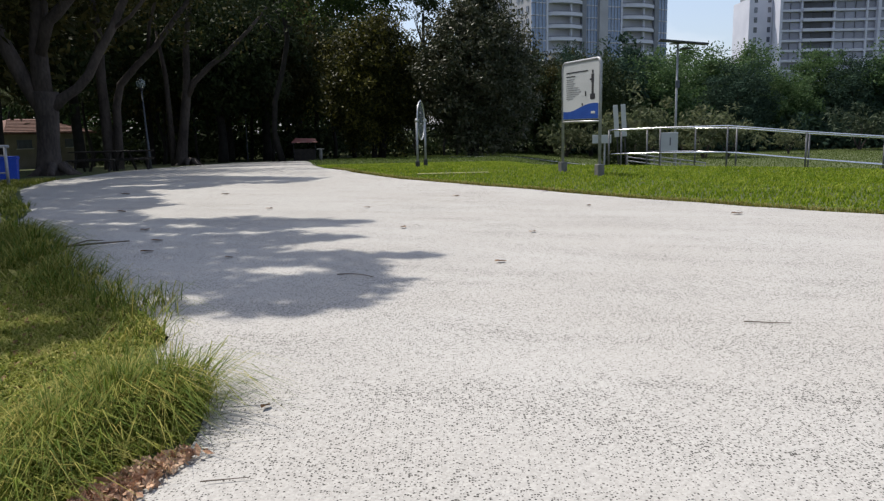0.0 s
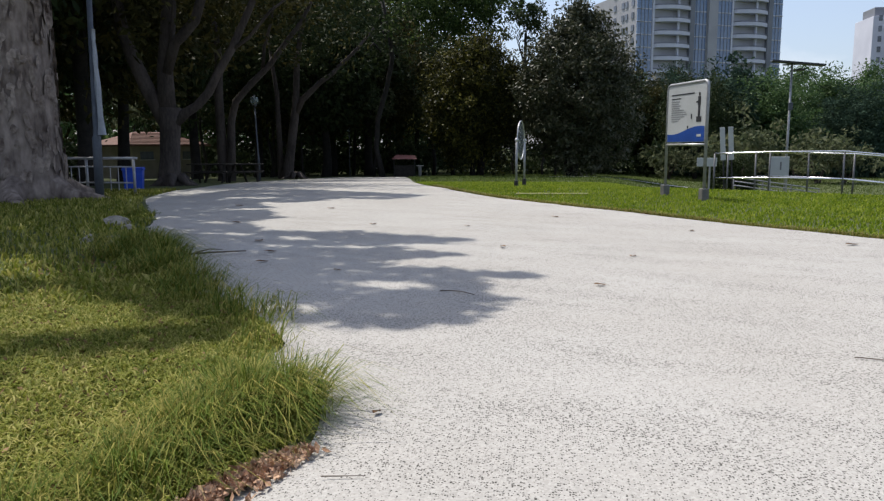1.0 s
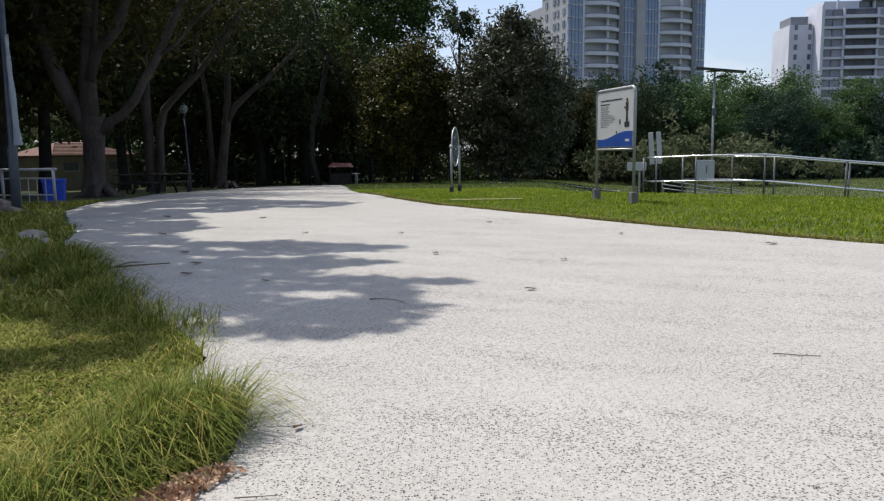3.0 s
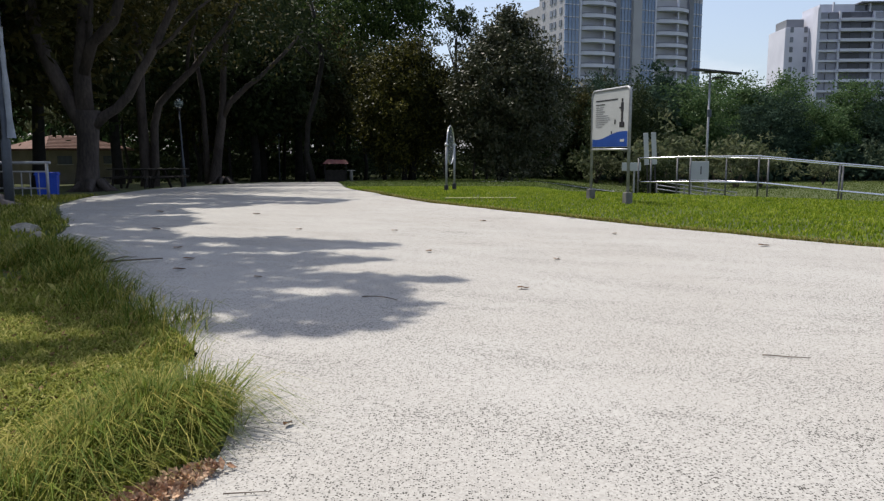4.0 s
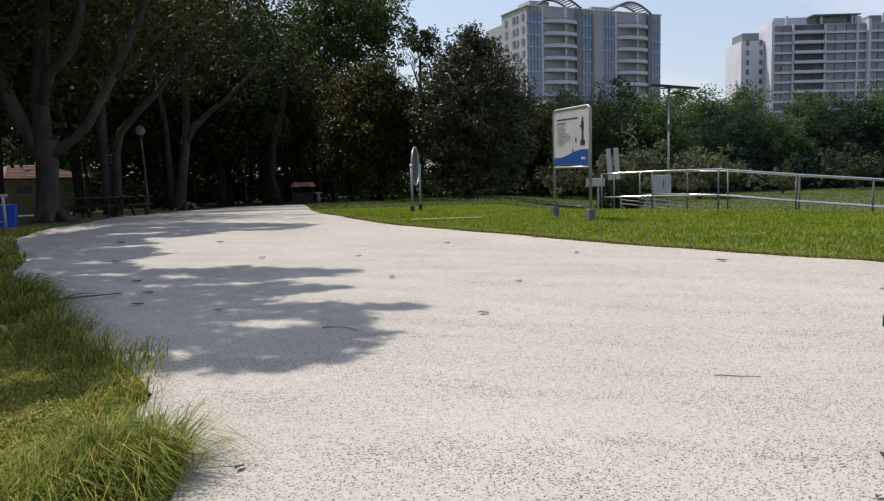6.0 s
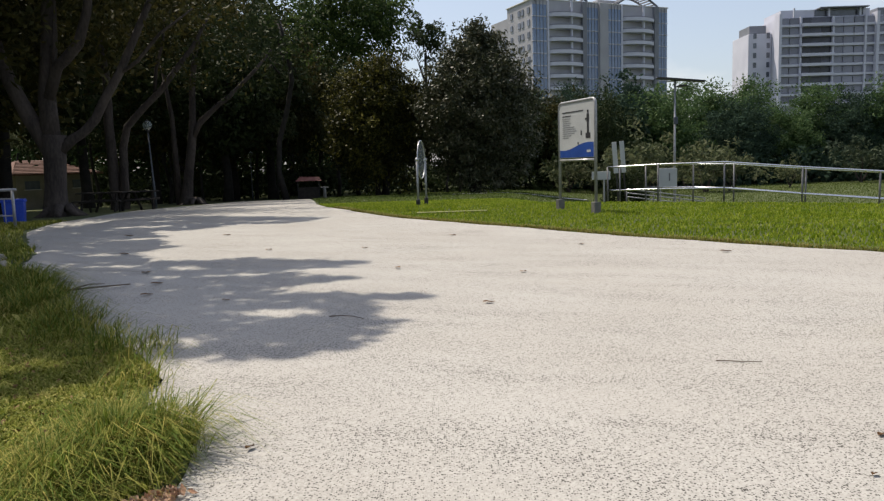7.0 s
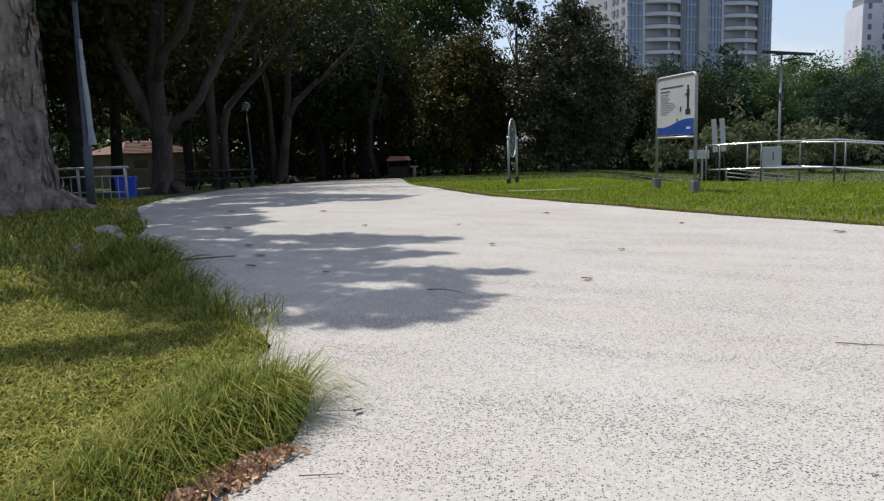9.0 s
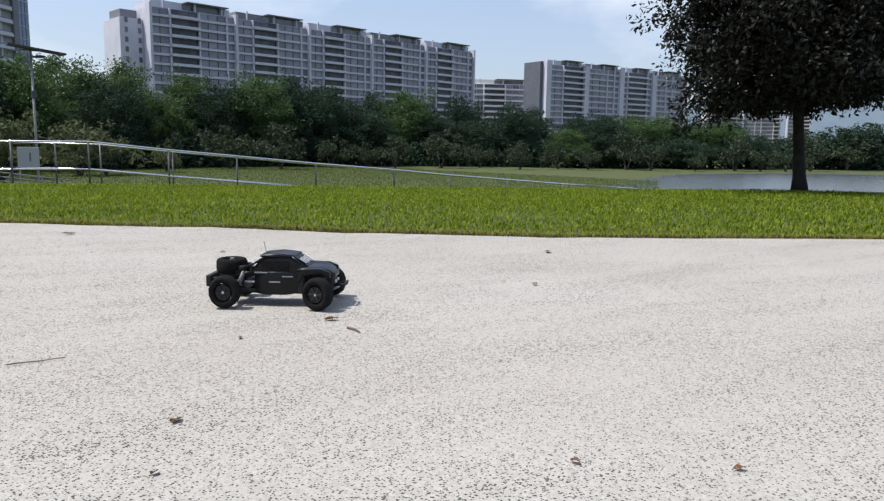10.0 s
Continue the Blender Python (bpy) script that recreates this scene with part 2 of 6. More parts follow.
M_LAWN_FAR = leaf_mat("slope_grass", (0.05, 0.085, 0.016), (0.085, 0.12, 0.026), (0.13, 0.16, 0.05), 0.35, 0.6, 0.1)
M_EDGE = leaf_mat("yellowed_grass", (0.1, 0.11, 0.025), (0.2, 0.19, 0.05), (0.3, 0.24, 0.09), 0.35, 0.6, 0.1)
M_TUFT = leaf_mat("tussock_blades", (0.035, 0.075, 0.01), (0.115, 0.155, 0.02), (0.42, 0.34, 0.1), 0.27, 0.6, 0.1, 2.0)
M_STEEL = mat("brushed_steel", (0.42, 0.42, 0.43), (0.56, 0.56, 0.57), 10, 0.42, 0.7, 0.03, 80)
M_RAIL = mat("polished_rail_steel", (0.6, 0.6, 0.6), (0.72, 0.72, 0.72), 10, 0.22, 1.0, 0.02, 80)
M_POST = mat("dull_steel", (0.1, 0.1, 0.105), (0.16, 0.16, 0.165), 12, 0.5, 0.4, 0.05, 60)
M_GALV = mat("galvanised_steel", (0.26, 0.265, 0.28), (0.36, 0.365, 0.38), 12, 0.5, 0.35, 0.05, 60)
M_GREY_PAINT = mat("grey_blue_paint", (0.05, 0.06, 0.078), (0.085, 0.097, 0.118), 7, 0.5, 0, 0.05, 60)
M_CONCRETE = mat("weathered_concrete", (0.2, 0.2, 0.19), (0.34, 0.33, 0.31), 5, 0.9, 0, 0.35, 60)
M_PALE_CONC = mat("pale_concrete", (0.42, 0.41, 0.38), (0.56, 0.55, 0.52), 3, 0.9, 0, 0.3, 40)
M_WHITE = mat("white_paint", (0.68, 0.68, 0.67), (0.8, 0.8, 0.79), 3, 0.5, 0, 0.04, 50)
M_SIGN_WHITE = mat("sign_face", (0.4, 0.415, 0.42), (0.47, 0.485, 0.49), 2, 0.45, 0, 0.0, 40)
M_INK = mat("black_print", (0.02, 0.02, 0.025), (0.04, 0.04, 0.045), 8, 0.5, 0, 0, 40)
M_GREY_INK = mat("grey_print", (0.12, 0.12, 0.13), (0.18, 0.18, 0.19), 8, 0.5, 0, 0, 40)
M_BLUE = mat("blue_print", (0.012, 0.05, 0.24), (0.02, 0.075, 0.32), 4, 0.45, 0, 0, 40)
M_BIN_BLUE = mat("blue_plastic", (0.01, 0.05, 0.4), (0.02, 0.08, 0.52), 5, 0.45, 0, 0.05, 60)
M_DARK = mat("dark_metal", (0.02, 0.02, 0.022), (0.05, 0.05, 0.052), 8, 0.55, 0.3, 0.1, 60)
M_WOOD_DARK = mat("near_black_wood", (0.01, 0.008, 0.007), (0.03, 0.025, 0.02), 5, 0.85, 0, 0.4, 40)
M_TILE = mat("terracotta_tiles", (0.1, 0.055, 0.045), (0.19, 0.1, 0.078), 4, 0.85, 0, 0.4, 25)
M_CREAM = mat("cream_wall_paint", (0.44, 0.425, 0.4), (0.54, 0.525, 0.5), 0.3, 0.8, 0, 0.05, 8)
# haze and sky-lit shade put into the far walls' lilac
M_LILAC_HAZE = mat("haze_tinted_wall_paint", (0.47, 0.48, 0.56), (0.56, 0.57, 0.65), 0.2, 0.8, 0, 0.05, 8)
M_GREYWALL = mat("grey_wall_paint", (0.15, 0.16, 0.185), (0.22, 0.23, 0.26), 0.2, 0.8, 0, 0.05, 8)
# window glass lightened to put the haze's low contrast into it
M_BAND_GLASS_HAZE = mat("haze_paled_window_bands", (0.15, 0.155, 0.2), (0.23, 0.235, 0.29), 0.4, 0.3, 0.0, 0, 3, 0.6, rand=0.3)
# glass darkened with the recess shade of loggias and balconies
M_LOGGIA_SHADE = mat("loggia_glass_with_recess_shade", (0.02, 0.022, 0.032), (0.07, 0.075, 0.1), 0.5, 0.3, 0.0, 0, 3, 0.5, rand=0.5)
M_BLUE_GLASS = mat("blue_curtain_glass", (0.07, 0.12, 0.23), (0.14, 0.21, 0.34), 0.35, 0.12, 0.0, 0, 3, 0.9)
M_DARK_GLASS = mat("dark_window_glass", (0.06, 0.068, 0.09), (0.12, 0.13, 0.16), 0.5, 0.15, 0.0, 0, 3, 0.8, rand=0.5)
# roof frames; the dark tone also holds an end wall's shade
M_PERGOLA_AND_SHADE = mat("dark_roof_frame_and_wall_shade", (0.08, 0.09, 0.12), (0.12, 0.13, 0.16), 0.5, 0.6, 0, 0, 8)
M_RED = mat("red_paint", (0.12, 0.025, 0.022), (0.18, 0.04, 0.035), 4, 0.5, 0, 0.05, 40)
M_RUBBER = mat("black_rubber", (0.007, 0.007, 0.007), (0.018, 0.018, 0.018), 20, 0.9, 0, 0.35, 120, 0.12)
M_CAR = mat("gloss_black_shell", (0.003, 0.003, 0.004), (0.008, 0.008, 0.009), 8, 0.3, 0, 0.02, 90, 0.28)
M_PLASTIC = mat("black_nylon", (0.007, 0.007, 0.008), (0.018, 0.018, 0.019), 12, 0.6, 0, 0.1, 90)
M_DRY_LEAF = mat("dry_brown_leaf", (0.13, 0.06, 0.025), (0.32, 0.19, 0.09), 9, 0.8, 0, 0.3, 60, rand=0.35)
M_TWIG = mat("dry_twig", (0.09, 0.07, 0.055), (0.2, 0.16, 0.13), 20, 0.9, 0, 0.3, 90)
M_STONE = mat("pale_broken_stone", (0.17, 0.155, 0.125), (0.36, 0.33, 0.28), 8, 0.9, 0, 0.5, 50)
M_SMOKE_GLASS = glass_mat("clear_panel", (0.4, 0.45, 0.47), 0.15)
nt = M_SMOKE_GLASS.node_tree
see, blend = nt.nodes.new("ShaderNodeBsdfTransparent"), nt.nodes.new("ShaderNodeMixShader")
blend.inputs["Fac"].default_value = 0.8
nt.links.new(nt.nodes["Principled BSDF"].outputs[0], blend.inputs[1])
nt.links.new(see.outputs[0], blend.inputs[2])
nt.links.new(blend.outputs[0], nt.nodes["Material Output"].inputs["Surface"])
M_CLOTH = mat("grey_cloth", (0.24, 0.26, 0.29), (0.36, 0.38, 0.42), 6, 0.9, 0, 0.15, 90)
M_SOLAR = mat("solar_cells", (0.01, 0.012, 0.02), (0.02, 0.025, 0.04), 3, 0.2, 0, 0, 40, 0.6)
M_GLOBE = glass_mat("clouded_globe", (0.22, 0.26, 0.25), 0.12)
nt = M_GLOBE.node_tree
see, blend = nt.nodes.new("ShaderNodeBsdfTransparent"), nt.nodes.new("ShaderNodeMixShader")
blend.inputs["Fac"].default_value = 0.5
nt.links.new(nt.nodes["Principled BSDF"].outputs[0], blend.inputs[1])
nt.links.new(see.outputs[0], blend.inputs[2])
nt.links.new(blend.outputs[0], nt.nodes["Material Output"].inputs["Surface"])
M_DRY_STRIP = mat("dry_grass_strip", (0.14, 0.15, 0.05), (0.26, 0.25, 0.11), 5, 0.95, 0, 0.4, 40)
M_TOWER = mat("pale_grey_facade", (0.3, 0.3, 0.325), (0.38, 0.38, 0.405), 0.3, 0.8, 0, 0.05, 8)
M_LITTER = mat("tan_leaf_scraps", (0.26, 0.13, 0.075), (0.58, 0.4, 0.26), 14, 0.85, 0, 0.3, 60)
# kiosk wall colour darkened to hold the wood's shade
M_KIOSK = mat("shade_darkened_beige", (0.2, 0.18, 0.14), (0.28, 0.25, 0.2), 1.5, 0.85, 0, 0.1, 20)
M_FOOTING = mat("dark_concrete", (0.09, 0.09, 0.088), (0.17, 0.165, 0.155), 6, 0.9, 0, 0.35, 60)
M_FLAKE = mat("brown_bark_plates", (0.085, 0.06, 0.05), (0.36, 0.3, 0.26), 2.5, 0.88, 0, 0.6, 14)
M_WATER = mat("lake_water", (0.06, 0.075, 0.08), (0.09, 0.105, 0.11), 0.05, 0.2, 0, 0.14, 0.8, 0.5)
# hill green shifted to blue to hold the distance haze
M_HILL_HAZE = mat("haze_blue_hill", (0.1, 0.14, 0.18), (0.125, 0.165, 0.205), 0.02, 1.0, 0, 0, 0.3)


# ---- building tools ----
def ss(a, b, v):
    u = min(max((v - a) / (b - a), 0.0), 1.0)
    return u * u * (3 - 2 * u)


def pol(az, d):
    """A place on the plan, az degrees to the right of +y and d metres off."""
    return d * math.sin(radians(az)), d * math.cos(radians(az))


def gz(x, y):
    """The height of the ground: level by the walk, falling gently into the wood and, past a low bank, down to the lake."""
    d, az = math.hypot(x, y), math.degrees(math.atan2(x, y))
    left = -0.03 * max(0.0, min(d, 66.0) - 18.0)
    amp = float(np.interp(az, [10, 20, 30, 36, 48, 60, 72, 90, 120, 170], [0, -0.06, -0.1, -0.11, -0.11, -0.06, 0.05, 0.16, 0.15, 0]))
    right = max(amp * ss(11, 16.5, d) - 0.12 * max(0.0, d - 18.0), -1.9)
    w = ss(4, 14, az) * (1 - ss(120, 170, az))
    return left * (1 - w) + right * w


def mesh_of(name, bm, material, smooth=False):
    me = bpy.data.meshes.new(name)
    bm.to_mesh(me)
    bm.free()
    me.materials.append(material)
    if smooth:
        me.polygons.foreach_set("use_smooth", [True] * len(me.polygons))
    return me


def part(name, bm, material, parent, label="", smooth=False, at=None):
    """One mesh as a part of a thing; bm may be a mesh that is shared."""
    me = bm if isinstance(bm, bpy.types.Mesh) else mesh_of(name, bm, material, smooth)
    ob = new(name, me)
    ob.parent = parent
    if at is not None:
        ob.matrix_basis = at
    if label:
        ob["label"] = label
    return ob


def thing(name, label, category, m, group="", kind=""):
    ob = new(name)
    ob.empty_display_size = 0.1
    ob.matrix_basis = m
    return tagged(ob, label, category, group, kind)


def box(bm, x, y, z, sx, sy, sz, bevel=0.0, turn=None):
    """A box by its middle and its sizes."""
    r = bmesh.ops.create_cube(bm, size=1.0)
    vs = r["verts"]
    bmesh.ops.scale(bm, vec=(sx, sy, sz), verts=vs)
    if bevel:
        es = list({e for v in vs for e in v.link_edges})
        made = bmesh.ops.bevel(bm, geom=es, offset=bevel, segments=2, profile=0.5, affect="EDGES")
        vs = list({v for f in made["faces"] for v in f.verts} | {v for v in vs if v.is_valid})
    if turn is not None:
        bmesh.ops.transform(bm, matrix=turn, verts=vs)
    bmesh.ops.translate(bm, vec=(x, y, z), verts=vs)
    return vs


def tube(bm, pts, radii, seg=10, cap=True, wob=0.0, seed=0):
    """A round bar of changing thickness along a line of points."""
    pts = [Vector(p) for p in pts]
    if not isinstance(radii, (list, tuple)):
        radii = [radii] * len(pts)
    rnd = random.Random(seed)
    rings, side = [], None
    for i, p in enumerate(pts):
        t = (pts[min(i + 1, len(pts) - 1)] - pts[max(i - 1, 0)]).normalized()
        if side is None:
            side = t.orthogonal().normalized()
        side = (side - t * side.dot(t)).normalized()
        other = t.cross(side)
        ring = []
        for k in range(seg):
            a = 2 * math.pi * k / seg
            r = radii[i] * (1 + wob * (rnd.random() - 0.5) * 2)
            ring.append(bm.verts.new(p + (side * math.cos(a) + other * math.sin(a)) * r))
        rings.append(ring)
    for a, b in zip(rings, rings[1:]):
        for k in range(seg):
            bm.faces.new((a[k], a[(k + 1) % seg], b[(k + 1) % seg], b[k]))
    if cap:
        bm.faces.new(rings[0][::-1])
        bm.faces.new(rings[-1])
    return rings


def one(f, *a, **k):
    bm = bmesh.new()
    f(bm, *a, **k)
    return bm


def mesh_arrays(name, verts, size, material, smooth=False):
    """A mesh of many loose faces with `size` corners each, from an array of corners."""
    verts = np.asarray(verts, dtype=np.float32).reshape(-1, 3)
    count = len(verts) // size
    me = bpy.data.meshes.new(name)
    me.vertices.add(len(verts))
    me.vertices.foreach_set("co", verts.ravel())
    strips = {7: ((0, 1, 2, 6), (6, 2, 3, 5), (5, 3, 4)), 5: ((0, 1, 2, 4), (4, 2, 3))}.get(size, (tuple(range(size)),))
    corner = np.concatenate([np.asarray(f, dtype=np.int32) for f in strips])
    length = np.array([len(f) for f in strips], dtype=np.int32)
    loops = (np.arange(count, dtype=np.int32)[:, None] * size + corner[None, :]).ravel()
    totals = np.tile(length, count)
    me.loops.add(len(loops))
    me.loops.foreach_set("vertex_index", loops)
    me.polygons.add(len(totals))
    me.polygons.foreach_set("loop_start", (np.cumsum(totals) - totals).astype(np.int32))
    me.polygons.foreach_set("loop_total", totals)
    me.update(calc_edges=True)
    me.materials.append(material)
    return me


def leaves(rng, centres, radii, per, length, squash=0.8, shell=0.55, droop=0.25, narrow=0.42):
    """Corners of many diamond leaves in clumps: centres and radii of the clumps, leaves to each, leaf length."""
    out = []
    for c, r in zip(centres, radii):
        v = rng.normal(size=(per, 3))
        v /= np.linalg.norm(v, axis=1, keepdims=True) + 1e-9
        far = r * (shell + (1 - shell) * rng.random((per, 1))) * (0.75 + 0.5 * rng.random((per, 1)))
        p = np.asarray(c) + v * far * (1, 1, squash)
        axis = v * 0.7 + rng.normal(size=(per, 3)) * 0.7 + (0, 0, -droop)
        axis /= np.linalg.norm(axis, axis=1, keepdims=True) + 1e-9
        other = np.cross(axis, rng.normal(size=(per, 3)))
        other /= np.linalg.norm(other, axis=1, keepdims=True) + 1e-9
        ln = length * (0.6 + 0.8 * rng.random((per, 1)))
        a, b = axis * ln * 0.5, other * ln * narrow * 0.5
        out.append(np.stack([p - a, p + b, p + a, p - b], 1))
    return np.concatenate(out)


def blades(rng, xy, height, width, lean=0.5, z=None):
    """Corners of grass blades, each two triangles long: a four-cornered spear that leans over."""
    n = len(xy)
    base = np.zeros((n, 3))
    base[:, :2] = xy
    base[:, 2] = [gz(x, y) for x, y in xy] if z is None else z
    h = np.asarray(height).reshape(-1, 1) * (0.55 + 0.9 * rng.random((n, 1)))
    a = rng.random(n) * 2 * math.pi
    out = np.stack([np.cos(a), np.sin(a), 0 * a], 1)
    bend = lean * (0.2 + rng.random((n, 1)))
    wide = np.stack([-np.sin(a), np.cos(a), 0 * a], 1) * width * (0.6 + 0.8 * rng.random((n, 1)))
    low = base + out * h * bend * 0.12 + (0, 0, 1) * h * 0.4
    mid = base + out * h * bend * 0.45 + (0, 0, 1) * h * 0.75
    tip = base + out * h * bend + (0, 0, 1) * h * (1 - 0.2 * bend)
    return np.stack([base - wide * 0.5, base + wide * 0.5, low + wide * 0.48, mid + wide * 0.34, tip, mid - wide * 0.34, low - wide * 0.48], 1)


def short_blades(rng, xy, height, width, lean=1.0):
    """Corners of five-cornered grass blades for lawns farther off."""
    n = len(xy)
    base = np.zeros((n, 3))
    base[:, :2] = xy
    base[:, 2] = [gz(x, y) for x, y in xy]
    h = height * (0.55 + 0.9 * rng.random((n, 1)))
    a = rng.random(n) * 2 * math.pi
    out = np.stack([np.cos(a), np.sin(a), 0 * a], 1)
    bow = lean * (0.2 + rng.random((n, 1)))
    wide = np.stack([-np.sin(a), np.cos(a), 0 * a], 1) * width * (0.6 + 0.8 * rng.random((n, 1)))
    mid = base + out * h * bow * 0.35 + (0, 0, 1) * h * 0.65
    tip = base + out * h * bow + (0, 0, 1) * h * (1 - 0.2 * bow)
    return np.stack([base - wide * 0.5, base + wide * 0.5, mid + wide * 0.4, tip, mid - wide * 0.4], 1)


# ---- ground, walk and lake ----
# edges of the gravel walk: y, x
LEFT_EDGE = [(-30, -16), (-12, -6.5), (-4, -2.2), (0, -1.65), (1.7, -1.03), (1.9, -0.95), (2.1, -0.9), (2.4, -0.93), (2.65, -1.06), (2.9, -1.32), (3.4, -1.46), (3.86, -1.72), (4.4, -2.2), (5.1, -2.8), (6.4, -3.75), (8.1, -4.85), (9.6, -5.5), (11.4, -6.7), (13.5, -7.9), (18.1, -9.2), (24, -11.0), (30, -12.2), (37.4, -12.6), (48, -13.5)]
RIGHT_EDGE = [(-30, 62), (-12, 36), (-4, 19), (2.2, 9.05), (4.4, 6.55), (6.1, 5.1), (7.2, 4.4), (7.55, 4.0), (8.15, 3.5), (8.8, 3.0), (9.4, 2.45), (11.1, 1.35), (13.8, -0.62), (15.6, -1.5), (17.2, -2.2), (21, -3.35), (26, -4.5), (31.6, -5.6), (37, -6.6), (48, -8.8)]


def edge_x(edge, y):
    x = float(np.interp(y, [p[0] for p in edge], [p[1] for p in edge]))
    near = 1.0 if y < 20 else 0.4
    return x + near * 0.05 * noise.noise((y * 3.1, x, 4.0)) + near * 0.025 * noise.noise((y * 11.0, 2.0, x))


def on_walk(x, y, margin=0.0):
    if y < -28 or y > 47.5:
        return False
    lo = float(np.interp(y, [p[0] for p in LEFT_EDGE], [p[1] for p in LEFT_EDGE]))
    hi = float(np.interp(y, [p[0] for p in RIGHT_EDGE], [p[1] for p in RIGHT_EDGE]))
    return lo + margin < x < hi - margin


def ground_mesh():
    az = [-180 + 1.0 * i for i in range(361)]
    rings = [0.0] + [0.125 * i for i in range(1, 40)] + [5 + 0.25 * i for i in range(20)] + [10 + 0.5 * i for i in range(40)] + [30 + i for i in range(0, 40, 2)] + [70 + 5 * i for i in range(56)] + [360, 400, 450, 600, 1000, 2000, 4000]
    verts, faces = [], []
    for d in rings:
        for a in az[:-1]:
            x, y = pol(a, d)
            z = gz(x, y) + 0.02 * noise.noise((x * 0.7, y * 0.7, 0)) * (d < 60)
            reach = float(np.interp(a, [57, 60, 64, 70, 76, 100], [45, 66, 92, 105, 112, 130]))
            lake = ss(57, 61, a) * (1 - ss(118, 130, a)) * ss(34, 44, d) * (1 - ss(reach * 0.7, reach, d))
            z -= 2.4 * lake
            if on_walk(x, y, 0.02 if d < 12 else 0.12):
                z -= 0.045 if d < 12 else 0.07
            verts.append((x, y, z))
    k = len(az) - 1
    for r in range(len(rings) - 1):
        for i in range(k):
            j = (i + 1) % k
            faces.append((r * k + i, (r + 1) * k + i, (r + 1) * k + j, r * k + j) if r else (i, k + i, k + j))
    me = bpy.data.meshes.new("ground")
    me.from_pydata(verts, [], [f[::-1] for f in faces])
    me.materials.append(M_TURF)
    me.polygons.foreach_set("use_smooth", [True] * len(me.polygons))
    return me


tagged(new("ground", ground_mesh()), "mown green lawn and shaded woodland floor beside the walk", "ground", kind="structure")


def walk_mesh():
    ys = [-30 + i for i in range(28)] + [-2 + 0.1 * i for i in range(200)] + [18 + 0.4 * i for i in range(75)]
    cols = 44
    verts, faces = [], []
    for y in ys:
        lo, hi = edge_x(LEFT_EDGE, y), edge_x(RIGHT_EDGE, y)
        for c in range(cols + 1):
            x = lo + (hi - lo) * c / cols
            z = gz(x, y) + 0.022 + 0.006 * noise.noise((x * 0.9, y * 0.9, 7)) - (0.03 if c in (0, cols) else 0)
            verts.append((x, y, z))
    k = cols + 1
    for r in range(len(ys) - 1):
        for c in range(cols):
            faces.append((r * k + c, r * k + c + 1, (r + 1) * k + c + 1, (r + 1) * k + c))
    me = bpy.data.meshes.new("pavement")
    me.from_pydata(verts, [], faces)
    me.materials.append(M_GRAVEL)
    me.polygons.foreach_set("use_smooth", [True] * len(me.polygons))
    return me


tagged(new("pavement", walk_mesh()), "wide pale bonded-gravel park walk", "path", kind="structure")

bm = bmesh.new()
for az0, az1 in ((52, 132),):
    ring = [bm.verts.new((*pol(az0 + (az1 - az0) * i / 24, d), -1.95)) for d in (25, 460) for i in range(25)]
    for i in range(24):
        bm.faces.new((ring[i], ring[25 + i], ring[26 + i], ring[i + 1])[::-1])
bmesh.ops.recalc_face_normals(bm, faces=bm.faces)
tagged(new("water", mesh_of("water", bm, M_WATER)), "calm grey lake water beyond the bank", "lake", kind="structure")


# ---- grass ----
def scatter(rng, count, x0, x1, y0, y1, test):
    xy = np.stack([x0 + (x1 - x0) * rng.random(count * 2), y0 + (y1 - y0) * rng.random(count * 2)], 1)
    return np.array([p for p in xy if test(*p)][:count])


rng = np.random.default_rng(3)


def litter(x, y):
    """The strip of dead leaves along the gravel's edge."""
    u = min(max((y - 1.6) / 0.5, 0.0), 1.0)
    return 1.55 < y < 2.14 and abs(x - (-1.08 + 0.2 * u)) < 0.085


def verge(x, y):
    return x < edge_x(LEFT_EDGE, y) - 0.02 and not litter(x, y)


# mown verge by the camera, then farther back
near = scatter(rng, 90000, -3.8, -0.8, 1.2, 5.6, lambda x, y: verge(x, y) and math.hypot(x, y) < 6.2)
far_v = scatter(rng, 34000, -12, -2.2, 3.5, 17, lambda x, y: verge(x, y) and math.hypot(x, y) > 5)
back = scatter(rng, 24000, -9, -1.1, -7, 5.6, lambda x, y: verge(x, y) and (y < 1.3 or x < -3.7))
tagged(new("back_verge_grass", mesh_arrays("back_verge_grass", short_blades(rng, back, 0.05, 0.02), 5, M_BLADE)), "short grass on the verge behind", "grass", kind="stuff")
quads = np.concatenate([blades(rng, near, np.full(len(near), 0.034), 0.007, 1.5), blades(rng, far_v, np.full(len(far_v), 0.07), 0.016, 1.0)])
tagged(new("verge_grass", mesh_arrays("verge_grass", quads, 7, M_BLADE)), "short dappled grass on the verge under the trees", "grass", kind="stuff")


